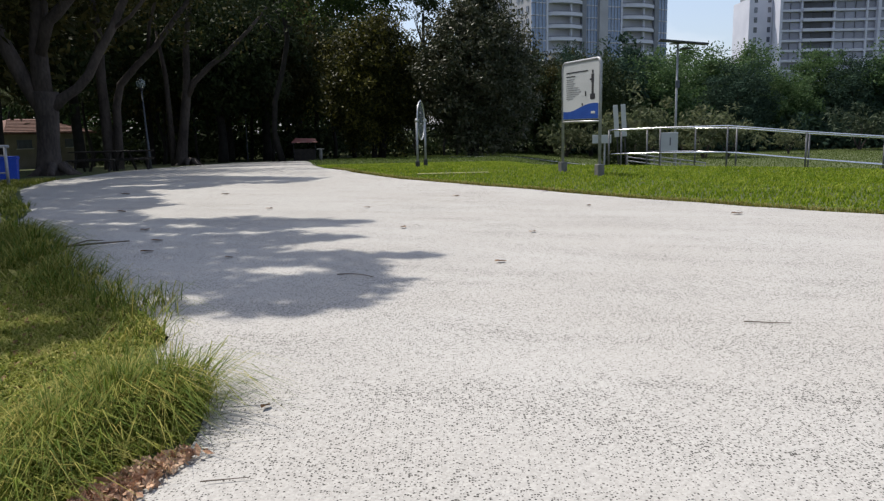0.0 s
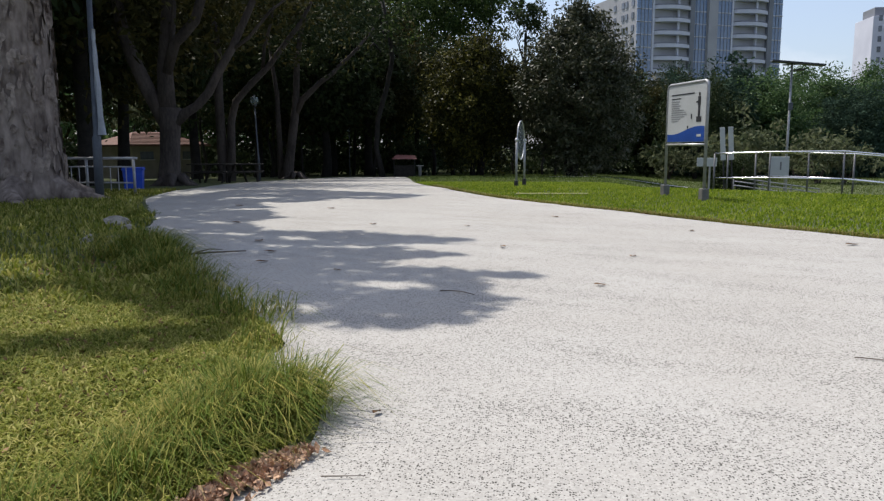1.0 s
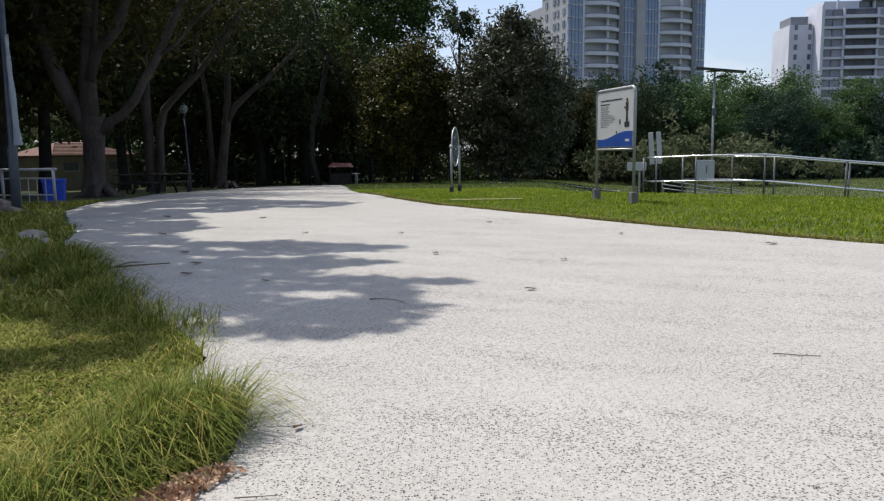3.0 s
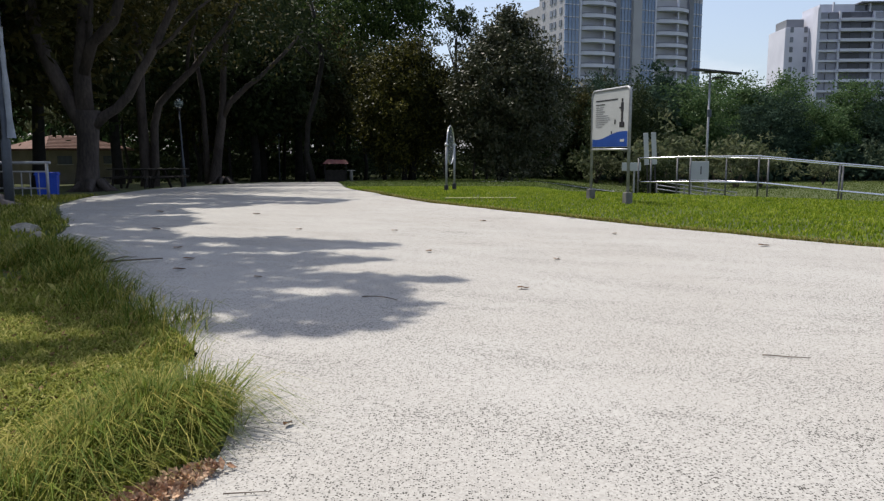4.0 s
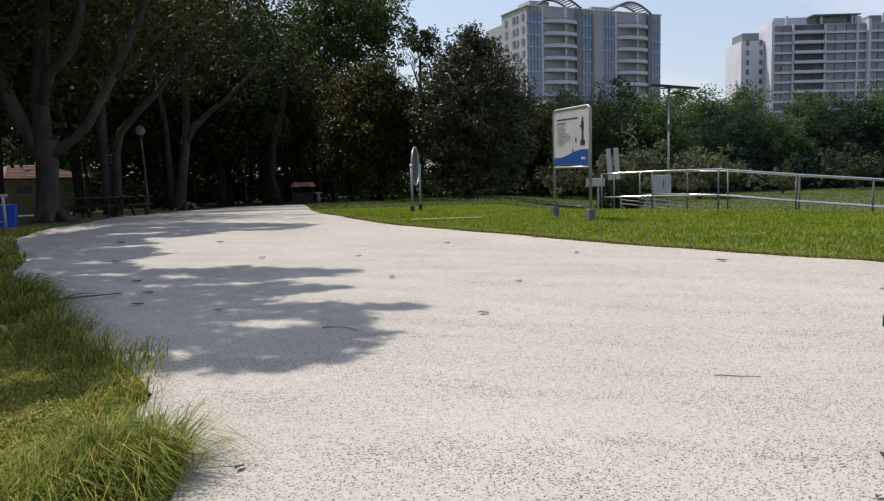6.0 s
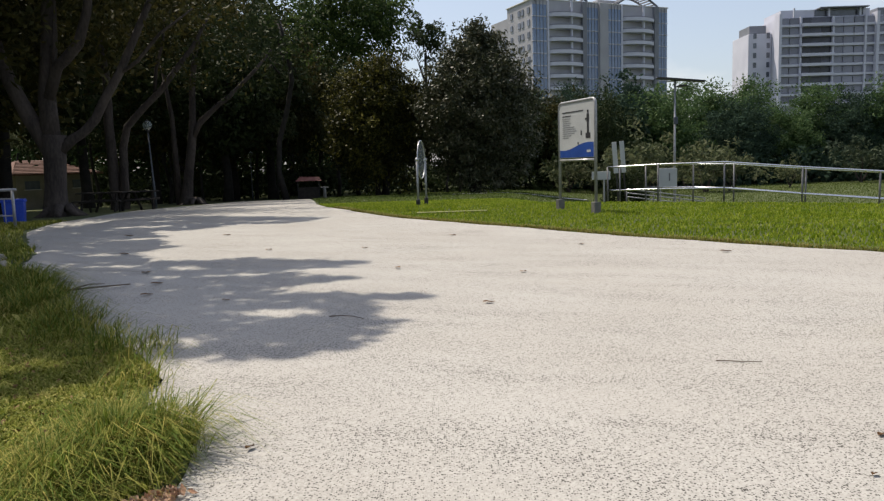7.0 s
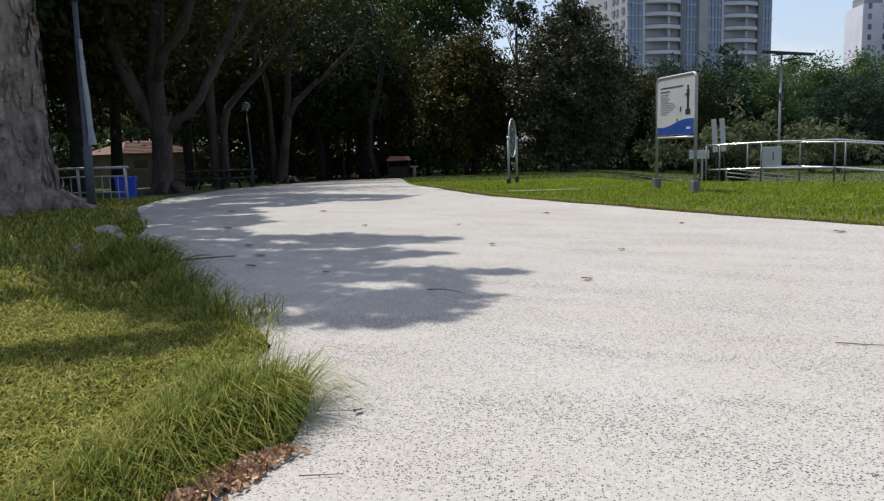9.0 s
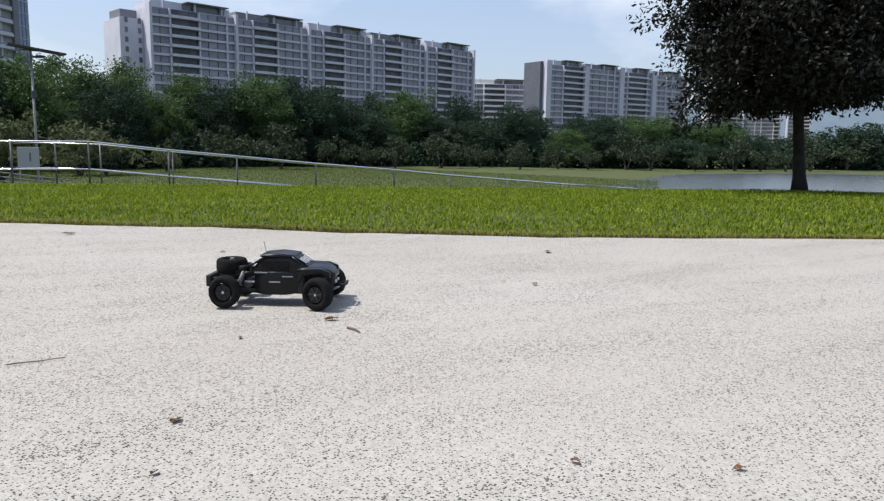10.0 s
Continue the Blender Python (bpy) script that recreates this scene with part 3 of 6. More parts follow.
# unmown tussocks along the edge of the walk: y, step in from the edge, spread, height, blades
TUFTS = [(1.5, 0.4, 0.2, 0.1, 300), (1.8, 0.34, 0.18, 0.14, 700), (2.1, 0.38, 0.18, 0.17, 1100), (2.34, 0.26, 0.17, 0.2, 1500), (2.48, 0.1, 0.12, 0.2, 600), (2.4, 0.0, 0.06, 0.2, 30), (2.6, 0.03, 0.08, 0.18, 40), (2.74, 0.3, 0.2, 0.1, 220), (3.0, 0.12, 0.16, 0.09, 80), (3.3, 0.08, 0.16, 0.13, 90), (3.65, 0.1, 0.2, 0.15, 130), (4.0, 0.1, 0.18, 0.16, 200), (4.0, -0.15, 0.12, 0.13, 60), (4.35, 0.15, 0.24, 0.16, 300), (4.75, 0.1, 0.2, 0.18, 450), (5.3, 0.15, 0.24, 0.2, 700), (5.8, 0.08, 0.2, 0.22, 800), (6.1, 0.25, 0.28, 0.24, 1100), (6.45, 0.12, 0.24, 0.22, 700), (7.1, 0.4, 0.25, 0.12, 300), (8.8, 0.35, 0.25, 0.1, 250), (9.9, 0.3, 0.3, 0.1, 300)]


def tuft(y, off, spread, height, count):
    """A tussock whose blades fan outwards and droop at the tips."""
    cx = float(np.interp(y, [p[0] for p in LEFT_EDGE], [p[1] for p in LEFT_EDGE])) - off
    u = np.clip(rng.normal(size=(count, 2)), -1.7, 1.7) * spread * 0.55
    base = np.zeros((count, 3))
    base[:, 0], base[:, 1] = cx + u[:, 0], y + u[:, 1]
    a = np.arctan2(u[:, 1], u[:, 0]) + rng.normal(size=count) * 1.5
    out = np.stack([np.cos(a) + 0.25, np.sin(a) - 0.05, 0 * a], 1)
    r = np.linalg.norm(u, axis=1, keepdims=True) / spread
    h = height * (0.45 + 0.9 * rng.random((count, 1))) * (1.1 - 0.3 * np.minimum(r, 1.5))
    fan = (0.35 + 0.75 * np.minimum(r, 1.3)) * (0.4 + 1.3 * rng.random((count, 1)))
    wide = np.stack([-np.sin(a), np.cos(a), 0 * a], 1) * 0.0032 * max(1.0, y / 2.6) ** 0.7 * (0.6 + 0.8 * rng.random((count, 1)))
    up = np.array((0, 0, 1.0))
    low = base + out * h * fan * 0.22 + up * h * 0.45
    mid = base + out * h * fan * 0.62 + up * h * 0.8
    tip = base + out * h * fan * 1.25 + up * h * (1.0 - 0.45 * fan)
    tip[:, 2] = np.maximum(tip[:, 2], 0.03)
    return np.stack([base - wide * 0.5, base + wide * 0.5, low + wide * 0.5, mid + wide * 0.38, tip, mid - wide * 0.38, low - wide * 0.5], 1)


tagged(new("edge_grass", mesh_arrays("edge_grass", np.concatenate([tuft(*q) for q in TUFTS]), 7, M_TUFT)), "long unmown grass tussocks overhanging the gravel edge", "grass", kind="stuff")
# pale dry bits lying in the mown grass
bits = scatter(rng, 1100, -4.5, -1.0, 1.5, 7.5, lambda x, y: verge(x, y))
bits3 = np.array([(x, y, 0.025) for x, y in bits])
tagged(new("verge_litter", mesh_arrays("verge_litter", leaves(rng, bits3, np.full(len(bits3), 0.02), 2, 0.028, 0.3, 0.1, 0, 0.55), 4, M_DRY_LEAF)), "pale dry leaf scraps scattered in the verge grass", "leaf litter", kind="stuff")


# lawn across the walk
def lawn(x, y):
    return x > edge_x(RIGHT_EDGE, y) + 0.03


lawn_near = scatter(rng, 190000, -6, 17, 2, 26, lambda x, y: lawn(x, y) and math.hypot(x, y) < 27 and (x > 2 or y > 8))
tagged(new("lawn_grass", mesh_arrays("lawn_grass", short_blades(rng, lawn_near, 0.05, 0.016), 5, M_LAWN)), "sunlit green lawn grass across the walk", "grass", kind="stuff")
far_lawn = scatter(rng, 110000, -8, 60, 14, 75, lambda x, y: lawn(x, y) and math.hypot(x, y) > 26 and math.degrees(math.atan2(x, y)) < 62)
tagged(new("far_lawn_grass", mesh_arrays("far_lawn_grass", short_blades(rng, far_lawn, 0.09, 0.035), 5, M_LAWN_FAR)), "rougher green grass on the slope to the lake", "grass", kind="stuff")
rim = []
for y in np.arange(2.0, 20, 0.0022):
    x = edge_x(RIGHT_EDGE, y) + abs(rng.normal()) * 0.07
    rim.append((x, y + rng.normal() * 0.02))
tagged(new("lawn_edge_grass", mesh_arrays("lawn_edge_grass", blades(rng, np.array(rim), np.full(len(rim), 0.05), 0.01, 1.4), 7, M_EDGE)), "yellowed trodden grass along the lawn's edge", "grass", kind="stuff")
bm = bmesh.new()
row = None
for i in range(25):
    a, d = 0.5 + 10.5 * i / 24, 44.5 + 6.5 * (i / 24) ** 1.5
    pair = [bm.verts.new((*pol(a, d + w), gz(*pol(a, d + w)) + 0.06)) for w in (0, 1.1)]
    if row:
        bm.faces.new((row[0], pair[0], pair[1], row[1]))
    row = pair
bmesh.ops.recalc_face_normals(bm, faces=bm.faces)
tagged(new("pavement_side", mesh_of("pavement_side", bm, M_PALE_CONC)), "narrow pale footpath crossing behind the rounded trees", "path", kind="structure")


# ---- far buildings ----
def box_bm(*a, **k):
    return one(box, *a, **k)


def tower_block():
    """The twin-bayed tower: local x runs along the front, y goes back into it, z up."""
    corner, end = Vector((*pol(7.1, 190), 0)), Vector((*pol(16.97, 215), 0))
    turn = math.degrees(math.atan2(end.y - corner.y, end.x - corner.x))
    t = thing("apartment_tower", "pale tower with blue glass bays, curved balconies and arched pergolas", "building", pose(corner.x, corner.y, -2, 0, 0, turn))
    floors, h = 14, 3.05
    top = floors * h + 1.0
    part("wall", box_bm(21.3, 7.1, top / 2, 42.4, 13.0, top), M_TOWER, t)
    part("wing", box_bm(4.4, 18.6, (top - 2.2) / 2, 8.0, 9.9, top - 2.2), M_TOWER, t, "lower stepped rear wing")
    part("wing", box_bm(5.2, 28.8, (top - 5.2) / 2, 9.0, 10.4, top - 5.2), M_TOWER, t, "lower stepped rear wing")
    part("front_wall", box_bm(21.6, 0.45, top / 2, 41.4, 0.4, top - 0.2), M_TOWER, t, "grey recessed front wall")
    part("roof", box_bm(21.3, 7.1, top + 0.15, 43.0, 13.6, 0.35, 0.1), M_PALE_CONC, t)
    part("stair_tower", box_bm(7.0, 8.6, top + 1.5, 6.0, 6.0, 2.4, 0.1), M_TOWER, t)
    part("stair_tower", box_bm(27.5, 10.0, top + 1.4, 7.0, 7.0, 2.4, 0.1), M_TOWER, t)
    pane_w = mesh_of("pane", box_bm(0, 0, 0, 3.9, 0.5, 2.75), M_BLUE_GLASS)
    strip = mesh_of("sill", box_bm(0, 0, 0, 4.15, 0.62, 0.16), M_LILAC_HAZE)
    win = mesh_of("window", box_bm(0, 0, 0, 0.25, 1.15, 1.5), M_DARK_GLASS)
    # door panel whose dark colour also holds the balcony's recess shade
    recess = mesh_of("balcony_door", box_bm(0, 0, 0, 10.6, 0.3, 2.7), M_LOGGIA_SHADE)
    bm = bmesh.new()
    n = 14
    for zz, hh in ((0.0, 0.85),):
        lo = [bm.verts.new((10.8 * (i / n - 0.5), -2.4 * math.sin(math.pi * i / n) ** 0.6, zz)) for i in range(n + 1)]
        hi = [bm.verts.new((v.co.x, v.co.y, hh)) for v in lo]
        for i in range(n):
            bm.faces.new((lo[i], lo[i + 1], hi[i + 1], hi[i]))
        bm.faces.new(hi[::-1])
        bm.faces.new(lo)
    slab = mesh_of("balcony", bm, M_LILAC_HAZE)
    rail = mesh_of("parapet", one(tube, [(10.7 * (i / n - 0.5), -2.3 * math.sin(math.pi * i / n) ** 0.6, 1.05) for i in range(n + 1)], 0.09, 6), M_GREYWALL)
    for f in range(4, floors):
        z = f * h
        for x in (2.05, 17.6, 24.9, 40.3):
            part("pane", pane_w, None, t, at=pose(x, 0.45, z + 1.5))
            part("sill", strip, None, t, at=pose(x, 0.45, z + 0.05))
        for x in (9.9, 32.6):
            part("balcony_door", recess, None, t, at=pose(x, 0.5, z + 1.55))
            b = part("balcony", slab, None, t, at=pose(x, 0.4, z))
            part("parapet", rail, None, b)
        for y in (2.4, 5.4, 7.2, 11.2):
            part("window", win, None, t, at=pose(0.06, y, z + 1.7))
        if f < floors - 2:
            for y in (15.2, 18.0, 21.4):
                part("window", win, None, t, at=pose(0.36, y, z + 1.7))
        if f < floors - 3:
            for y in (25.2, 27.6, 31.5):
                part("window", win, None, t, at=pose(0.66, y, z + 1.7))
    part("stair_wall", box_bm(21.1, -0.1, top / 2, 2.6, 0.9, top), M_TOWER, t, "cream stair shaft")
    for x in (15.0, 38.0):
        part("pier", box_bm(x, -0.2, top / 2, 1.3, 1.0, top), M_GREYWALL, t, "grey pier")
    mull = mesh_of("mullion", box_bm(0, 0, 0, 0.12, 0.1, top * 0.72), M_GREYWALL)
    for x in (2.05, 17.6, 24.9, 40.3):
        for dx in (-0.98, 0, 0.98):
            part("mullion", mull, None, t, at=pose(x + dx, 0.16, top * 0.64))
    for x in (9.9, 32.6):
        for dx in (0.9, -5.5, 5.5):
            part("column", box_bm(x + dx, -0.9 if dx == 0.9 else 0.15, top / 2, 0.5, 0.5, top, 0.05), M_LILAC_HAZE, t)
        bm = bmesh.new()
        arc = [(x - 6.4 + 13.2 * i / 16, 0.8, top + 0.4 + 2.6 * math.sin(math.pi * i / 16)) for i in range(17)]
        tube(bm, arc, 0.28, 6)
        tube(bm, [(a, b + 4.5, c) for a, b, c in arc], 0.28, 6)
        p = part("pergola", bm, M_PERGOLA_AND_SHADE, t, "arched roof pergola")
        for i in range(2, 16, 1):
            part("rib", one(tube, [arc[i], (arc[i][0], 5.3, arc[i][2])], 0.2, 5), M_PERGOLA_AND_SHADE, p)


tower_block()


def slab_block(label, az0, d0, az1, d1, floors, h, depth, bays, roof_units, wall, unit_w=0.9):
    """A long block of flats: white floor bands, dark window bays and a broken roofline."""
    a, b = Vector((*pol(az0, d0), 0)), Vector((*pol(az1, d1), 0))
    length, turn = (b - a).length, math.degrees(math.atan2(b.y - a.y, b.x - a.x))
    t = thing("apartment_block", label, "building", pose(a.x, a.y, -2, 0, 0, turn))
    top = floors * h
    part("wall", box_bm(length / 2, depth / 2 + 0.6, top / 2, length, depth, top), wall, t)
    bw = length / bays
    pane = mesh_of("window", box_bm(0, 0, 0, bw * 0.9, 0.5, h * 0.62), M_BAND_GLASS_HAZE)
    # dark panels carry the loggias' shade; no recess is cut
    loggia = mesh_of("window", box_bm(0, 0, 0, bw * 0.98, 0.5, h * 0.68), M_LOGGIA_SHADE)
    bay = mesh_of("balcony", box_bm(0, 0, 0, bw * 1.02, 2.2, h * 0.3, 0.06), wall)
    band = mesh_of("sill", box_bm(0, 0, 0, bw * 1.0, 1.1, h * 0.26, 0.05), wall)
    lo = max(0, floors - 11)
    for f in range(lo, floors):
        for i in range(bays):
            x, z = (i + 0.5) * bw, f * h
            deep = i % 9 in (2, 3, 4)
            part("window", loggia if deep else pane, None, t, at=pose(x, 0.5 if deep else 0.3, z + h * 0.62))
            if deep:
                part("balcony", bay, None, t, at=pose(x, -0.6, z + h * 0.15))
            else:
                part("sill", band, None, t, at=pose(x, 0.15, z + h * 0.14))
    for i in range(bays + 1):
        if i % 9 in (0, 2, 5, 8):
            part("fin", box_bm(i * bw, 0.0, top / 2, 0.55, 1.5, top), wall, t)
    u = length / roof_units
    for k in range(roof_units + 1):
        part("unit_wall", box_bm(k * u, 0.2, top / 2 + 0.5, unit_w, 3.4, top + 1.0), M_LILAC_HAZE, t, "white wall between units")
    for k in range(roof_units):
        x = (k + 0.5) * u
        part("penthouse", box_bm(x, depth / 2, top + h * 0.4, u * 0.92, depth * 0.8, h * 0.8), M_GREYWALL if k % 2 else wall, t)
        part("roof", box_bm(x + u * 0.16, depth / 2 - 1.5, top + h * 0.86, u * 0.5, depth * 0.95, 0.35, 0.06), M_GREYWALL, t)
        part("penthouse_window", box_bm(x + u * 0.14, depth * 0.1 - 0.05, top + h * 0.42, u * 0.5, 0.2, h * 0.6), M_DARK_GLASS, t)
        for dx in (-0.34, 0.02, 0.34):
            part("column", box_bm(x + u * dx, 0.3, top + h * 0.45, 0.5, 0.5, h * 0.95), wall, t)
    return t, length, top


blk, ln, tp = slab_block("long white block of flats with stacked balconies and roof pavilions", 24.25, 268, 47.7, 360, 15, 3.15, 16, 45, 5, M_LILAC_HAZE)
part("wall", one(box, -3.9, 12, (tp - 4) / 2, 7.6, 14, tp - 4, 0.1), M_LILAC_HAZE, blk, "plain white end block")
part("roof", one(box, -3.7, 12, tp - 2.5, 5.6, 9, 3.0, 0.1), M_GREYWALL, blk)
for f in range(7, 14):
    part("window", one(box, -5.6, 4.95, f * 3.15 + 1.6, 1.0, 0.2, 1.7), M_DARK_GLASS, blk)
    part("window", one(box, -1.2, 4.95, f * 3.15 + 1.6, 1.0, 0.2, 1.7), M_DARK_GLASS, blk)
slab_block("low white block of flats seen between taller ones", 47.5, 420, 52.4, 430, 12, 3.15, 14, 9, 1, M_WHITE)
blk, ln, tp = slab_block("grey and white block of flats with curved unit tops", 53.4, 400, 63.3, 485, 15, 3.1, 16, 20, 4, M_LILAC_HAZE, 3.4)
# the end wall's shade is put into its dark colour
part("wall", one(box, -1.9, 8, tp / 2 + 0.6, 3.6, 13, tp + 1.5, 0.2), M_PERGOLA_AND_SHADE, blk, "plain end wall with shade put into its dark grey")
slab_block("distant pale block of flats across the lake", 65.0, 640, 69.9, 660, 10, 3.1, 14, 12, 2, M_CREAM)
slab_block("distant slim pale tower across the lake", 70.4, 700, 71.8, 702, 11, 3.1, 12, 4, 1, M_CREAM)

# a low wooded ridge far behind the lake, haze put into its colour
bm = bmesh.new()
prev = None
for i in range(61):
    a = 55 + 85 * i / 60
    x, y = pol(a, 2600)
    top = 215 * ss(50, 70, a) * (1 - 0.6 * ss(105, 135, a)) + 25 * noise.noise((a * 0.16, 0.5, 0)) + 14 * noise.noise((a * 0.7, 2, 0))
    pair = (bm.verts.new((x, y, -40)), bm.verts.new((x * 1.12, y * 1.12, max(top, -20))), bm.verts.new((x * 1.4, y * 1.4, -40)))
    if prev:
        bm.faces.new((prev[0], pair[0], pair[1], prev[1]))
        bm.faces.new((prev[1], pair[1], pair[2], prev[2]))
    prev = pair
tagged(new("backdrop", mesh_of("backdrop", bm, M_HILL_HAZE, True)), "wooded hills beyond the lake, haze put into their blue colour", "hills", kind="structure")


# ---- trees ----
def bend(p0, p1, sag, k=6, seed=0):
    """Points of a gently crooked limb from p0 to p1."""
    p0, p1, r = Vector(p0), Vector(p1), random.Random(seed)
    side = Vector((r.uniform(-1, 1), r.uniform(-1, 1), 0)) * (p1 - p0).length * 0.035
    return [p0.lerp(p1, i / k) + Vector((0, 0, sag)) * math.sin(math.pi * i / k) + side * math.sin(2.2 * math.pi * i / k) for i in range(k + 1)]


def taper(r0, r1, k=6):
    return [r0 + (r1 - r0) * i / k for i in range(k + 1)]


def round_crown(seed, middle, size, clumps, per, clump_r, length, material, ragged=0.22, low=-1.0, name="crown", cone=0.0, floor=None):
    rg = np.random.default_rng(seed)
    v = rg.normal(size=(clumps * 2, 3))
    v /= np.linalg.norm(v, axis=1, keepdims=True)
    v = v[v[:, 2] > low][:clumps]
    far = np.where(rg.random(len(v)) < 0.72, 0.8 + ragged * rg.normal(size=len(v)) * 0.6, 0.25 + 0.5 * rg.random(len(v)))
    v[:, :2] *= (1 - cone * np.maximum(v[:, 2:], 0) ** 1.2)
    c = np.asarray(middle) + v * far[:, None] * np.asarray(size)
    if floor is not None:
        c[:, 2] = np.maximum(c[:, 2], floor - 0.14 * (0.945 * c[:, 1] - 0.33 * c[:, 0]) + 0.4 * rg.random(len(c)))
    r = clump_r * (0.6 + 0.8 * rg.random(len(v)))
    return mesh_arrays(name, leaves(rg, c, r, per, length), 4, material)


def simple_tree(label, x, y, height, trunk_r, crown, bark, group="", stems=1, name="tree", split=0.45, seed=1, reach=0.24):
    """A tree with its trunk, its main limbs and a crown mesh."""
    t = thing(name, label, "tree", pose(x, y, gz(x, y) - 0.05, 0, 0, (seed * 67) % 360), group)
    rnd = random.Random(seed)
    bm = bmesh.new()
    for s in range(stems):
        off = Vector((rnd.uniform(-0.5, 0.5), rnd.uniform(-0.5, 0.5), 0)) * (0 if stems == 1 else 1)
        tube(bm, bend(off, (off.x * 2 + rnd.uniform(-0.3, 0.3), off.y * 2 + rnd.uniform(-0.3, 0.3), height * split), 0, 6, seed + s), [trunk_r * q for q in (1.45, 1.08, 1, 0.95, 0.9, 0.85, 0.75)], 9)
    part("trunk", bm, bark, t, smooth=True)
    for k in range(5):
        a = k * 1.26 + rnd.random()
        e = (math.cos(a) * height * reach, math.sin(a) * height * reach, height * (0.6 + 0.25 * rnd.random()))
        part("limb", one(tube, bend((0, 0, height * split * (0.7 + 0.05 * k)), e, 0.2, 5, seed + k), taper(trunk_r * 0.5, trunk_r * 0.12, 5), 6), bark, t, smooth=True)
    part("crown", crown, None, t)
    return t


# two rounded trees on the far lawn
x, y = pol(2.75, 52)
simple_tree("large rounded grey-green tree with branches almost down to the grass", x, y, 11.2, 0.17, round_crown(11, (0, 0, 6.1), (4.75, 4.75, 6.1), 1000, 70, 0.66, 0.25, M_LEAF_GLOSSY, 0.2, -0.95, cone=0.62), M_BARK_DARK, stems=4, seed=4)
x, y = pol(-5.0, 55)
simple_tree("rounded bronze-green tree with its sunlit top put into yellower leaves", x, y, 10.0, 0.17, round_crown(12, (0, 0, 5.7), (4.3, 4.3, 5.3), 820, 70, 0.7, 0.25, M_LEAF_BROWN, 0.2, -0.95, cone=0.35), M_BARK_DARK, stems=4, seed=5)
x, y = pol(-12.2, 50)
shift = Matrix.Rotation(radians(-134), 3, "Z") @ (Vector((*pol(-7.0, 47), 0)) - Vector((x, y, 0)))
simple_tree("tall shade tree with a sunlit green crown high above", x, y, 12.5, 0.17, round_crown(14, (shift.x, shift.y, 11.4), (4.2, 4.2, 2.7), 280, 60, 0.75, 0.26, M_LEAF_WOOD, 0.3), M_BARK_DARK, split=0.95, seed=2, reach=0.1)
# the feathery tall tree behind them
x, y = pol(-1.2, 82)
simple_tree("tall thin open-crowned tree rising behind rounded trees", x, y, 18.5, 0.2, round_crown(13, (0, 0, 16.2), (2.3, 2.3, 2.7), 60, 44, 0.7, 0.38, M_LEAF_DARK, 0.4), M_BARK_DARK, split=0.8, seed=6, reach=0.07)

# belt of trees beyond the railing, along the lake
CROWNS = [round_crown(20 + i, (0, 0, 6.3), (4.2, 4.2, 5.5), 210, 96, 1.0, 0.32, M_LEAF_LIT if i < 2 else M_LEAF_HAZY, 0.3, -0.95) for i in range(4)] + [round_crown(24 + i, (0, 0, 6.3), (4.2, 4.2, 5.5), 130, 60, 1.2, 0.55, M_LEAF_HAZY, 0.3, -0.95) for i in range(2)]
protos = [simple_tree("dense broadleaf tree in a belt along the lake, light and haze in its greens", 0, 300 + 20 * i, 11, 0.22, CROWNS[i], M_BARK_DARK, "belt of trees", seed=30 + i) for i in range(6)]
rnd = random.Random(8)
BELT = [(5, 78), (12, 78), (21, 82), (30, 92), (36, 98), (43, 104), (48, 106), (55, 108), (62, 112), (70, 124), (80, 150), (95, 220)]
spots = []
a = 5.0
while a < 95:
    d = float(np.interp(a, [p[0] for p in BELT], [p[1] for p in BELT]))
    for row in range(2):
        want = float(np.interp(a, [0, 5, 7, 10, 13.5, 17, 22, 25, 35, 47, 55, 65, 75, 95], [7.5, 6.4, 6.0, 5.7, 6.1, 5.7, 5.2, 4.9, 4.5, 3.4, 2.6, 1.85, 1.5, 1.4]))
        dd = d + row * 9 + rnd.uniform(-3, 3)
        aa = a + rnd.uniform(-0.8, 0.8) + row * 1.2
        top = 0.98 + dd * math.tan(radians(want + rnd.choice((-1.3, -0.7, -0.4, -0.1, 0.2, 0.25)))) - (-1.9)
        spots.append((aa, dd, top / 11.6))
    a += math.degrees(5.6 / d)
for i, (aa, dd, s) in enumerate(spots):
    x, y = pol(aa, dd)
    zz = -1.95
    wide = max(s, 0.9) * rnd.uniform(0.85, 1.2)
    m = pose(x, y, zz, 0, 0, rnd.uniform(0, 360)) @ Matrix.Diagonal((wide, wide, s, 1))
    if i < 6:
        protos[i].matrix_basis = m
    else:
        # crowns coloured as lit stand mostly at the smaller bearings
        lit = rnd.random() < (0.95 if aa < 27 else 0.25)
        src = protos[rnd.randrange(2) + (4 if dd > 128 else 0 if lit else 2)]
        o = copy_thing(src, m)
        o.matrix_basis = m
# dark foliage added where the belt's foot lies in shade
rg = np.random.default_rng(77)
cs = []
for a in rg.uniform(8, 95, 1700):
    d = float(np.interp(a, [p[0] for p in BELT], [p[1] for p in BELT])) + rg.uniform(-4, 8)
    cs.append((*pol(a, d), -1.9 + rg.uniform(0.1, 3.0)))
tagged(new("belt_shade_foliage", mesh_arrays("belt_shade_foliage", leaves(rg, np.array(cs), np.full(len(cs), 1.5), 40, 0.6), 4, M_LEAF_HAZY)), "dense dark foliage added as shade at the foot of a tree belt", "undergrowth", kind="stuff")
# paler low shrubs before the belt
SHRUBS = [round_crown(40 + i, (0, 0, 1.7), (1.9, 1.9, 1.7), 30, 44, 0.55, 0.3, M_LEAF_PALE if i < 3 else M_LEAF_GREY, 0.4, -0.5) for i in range(6)]


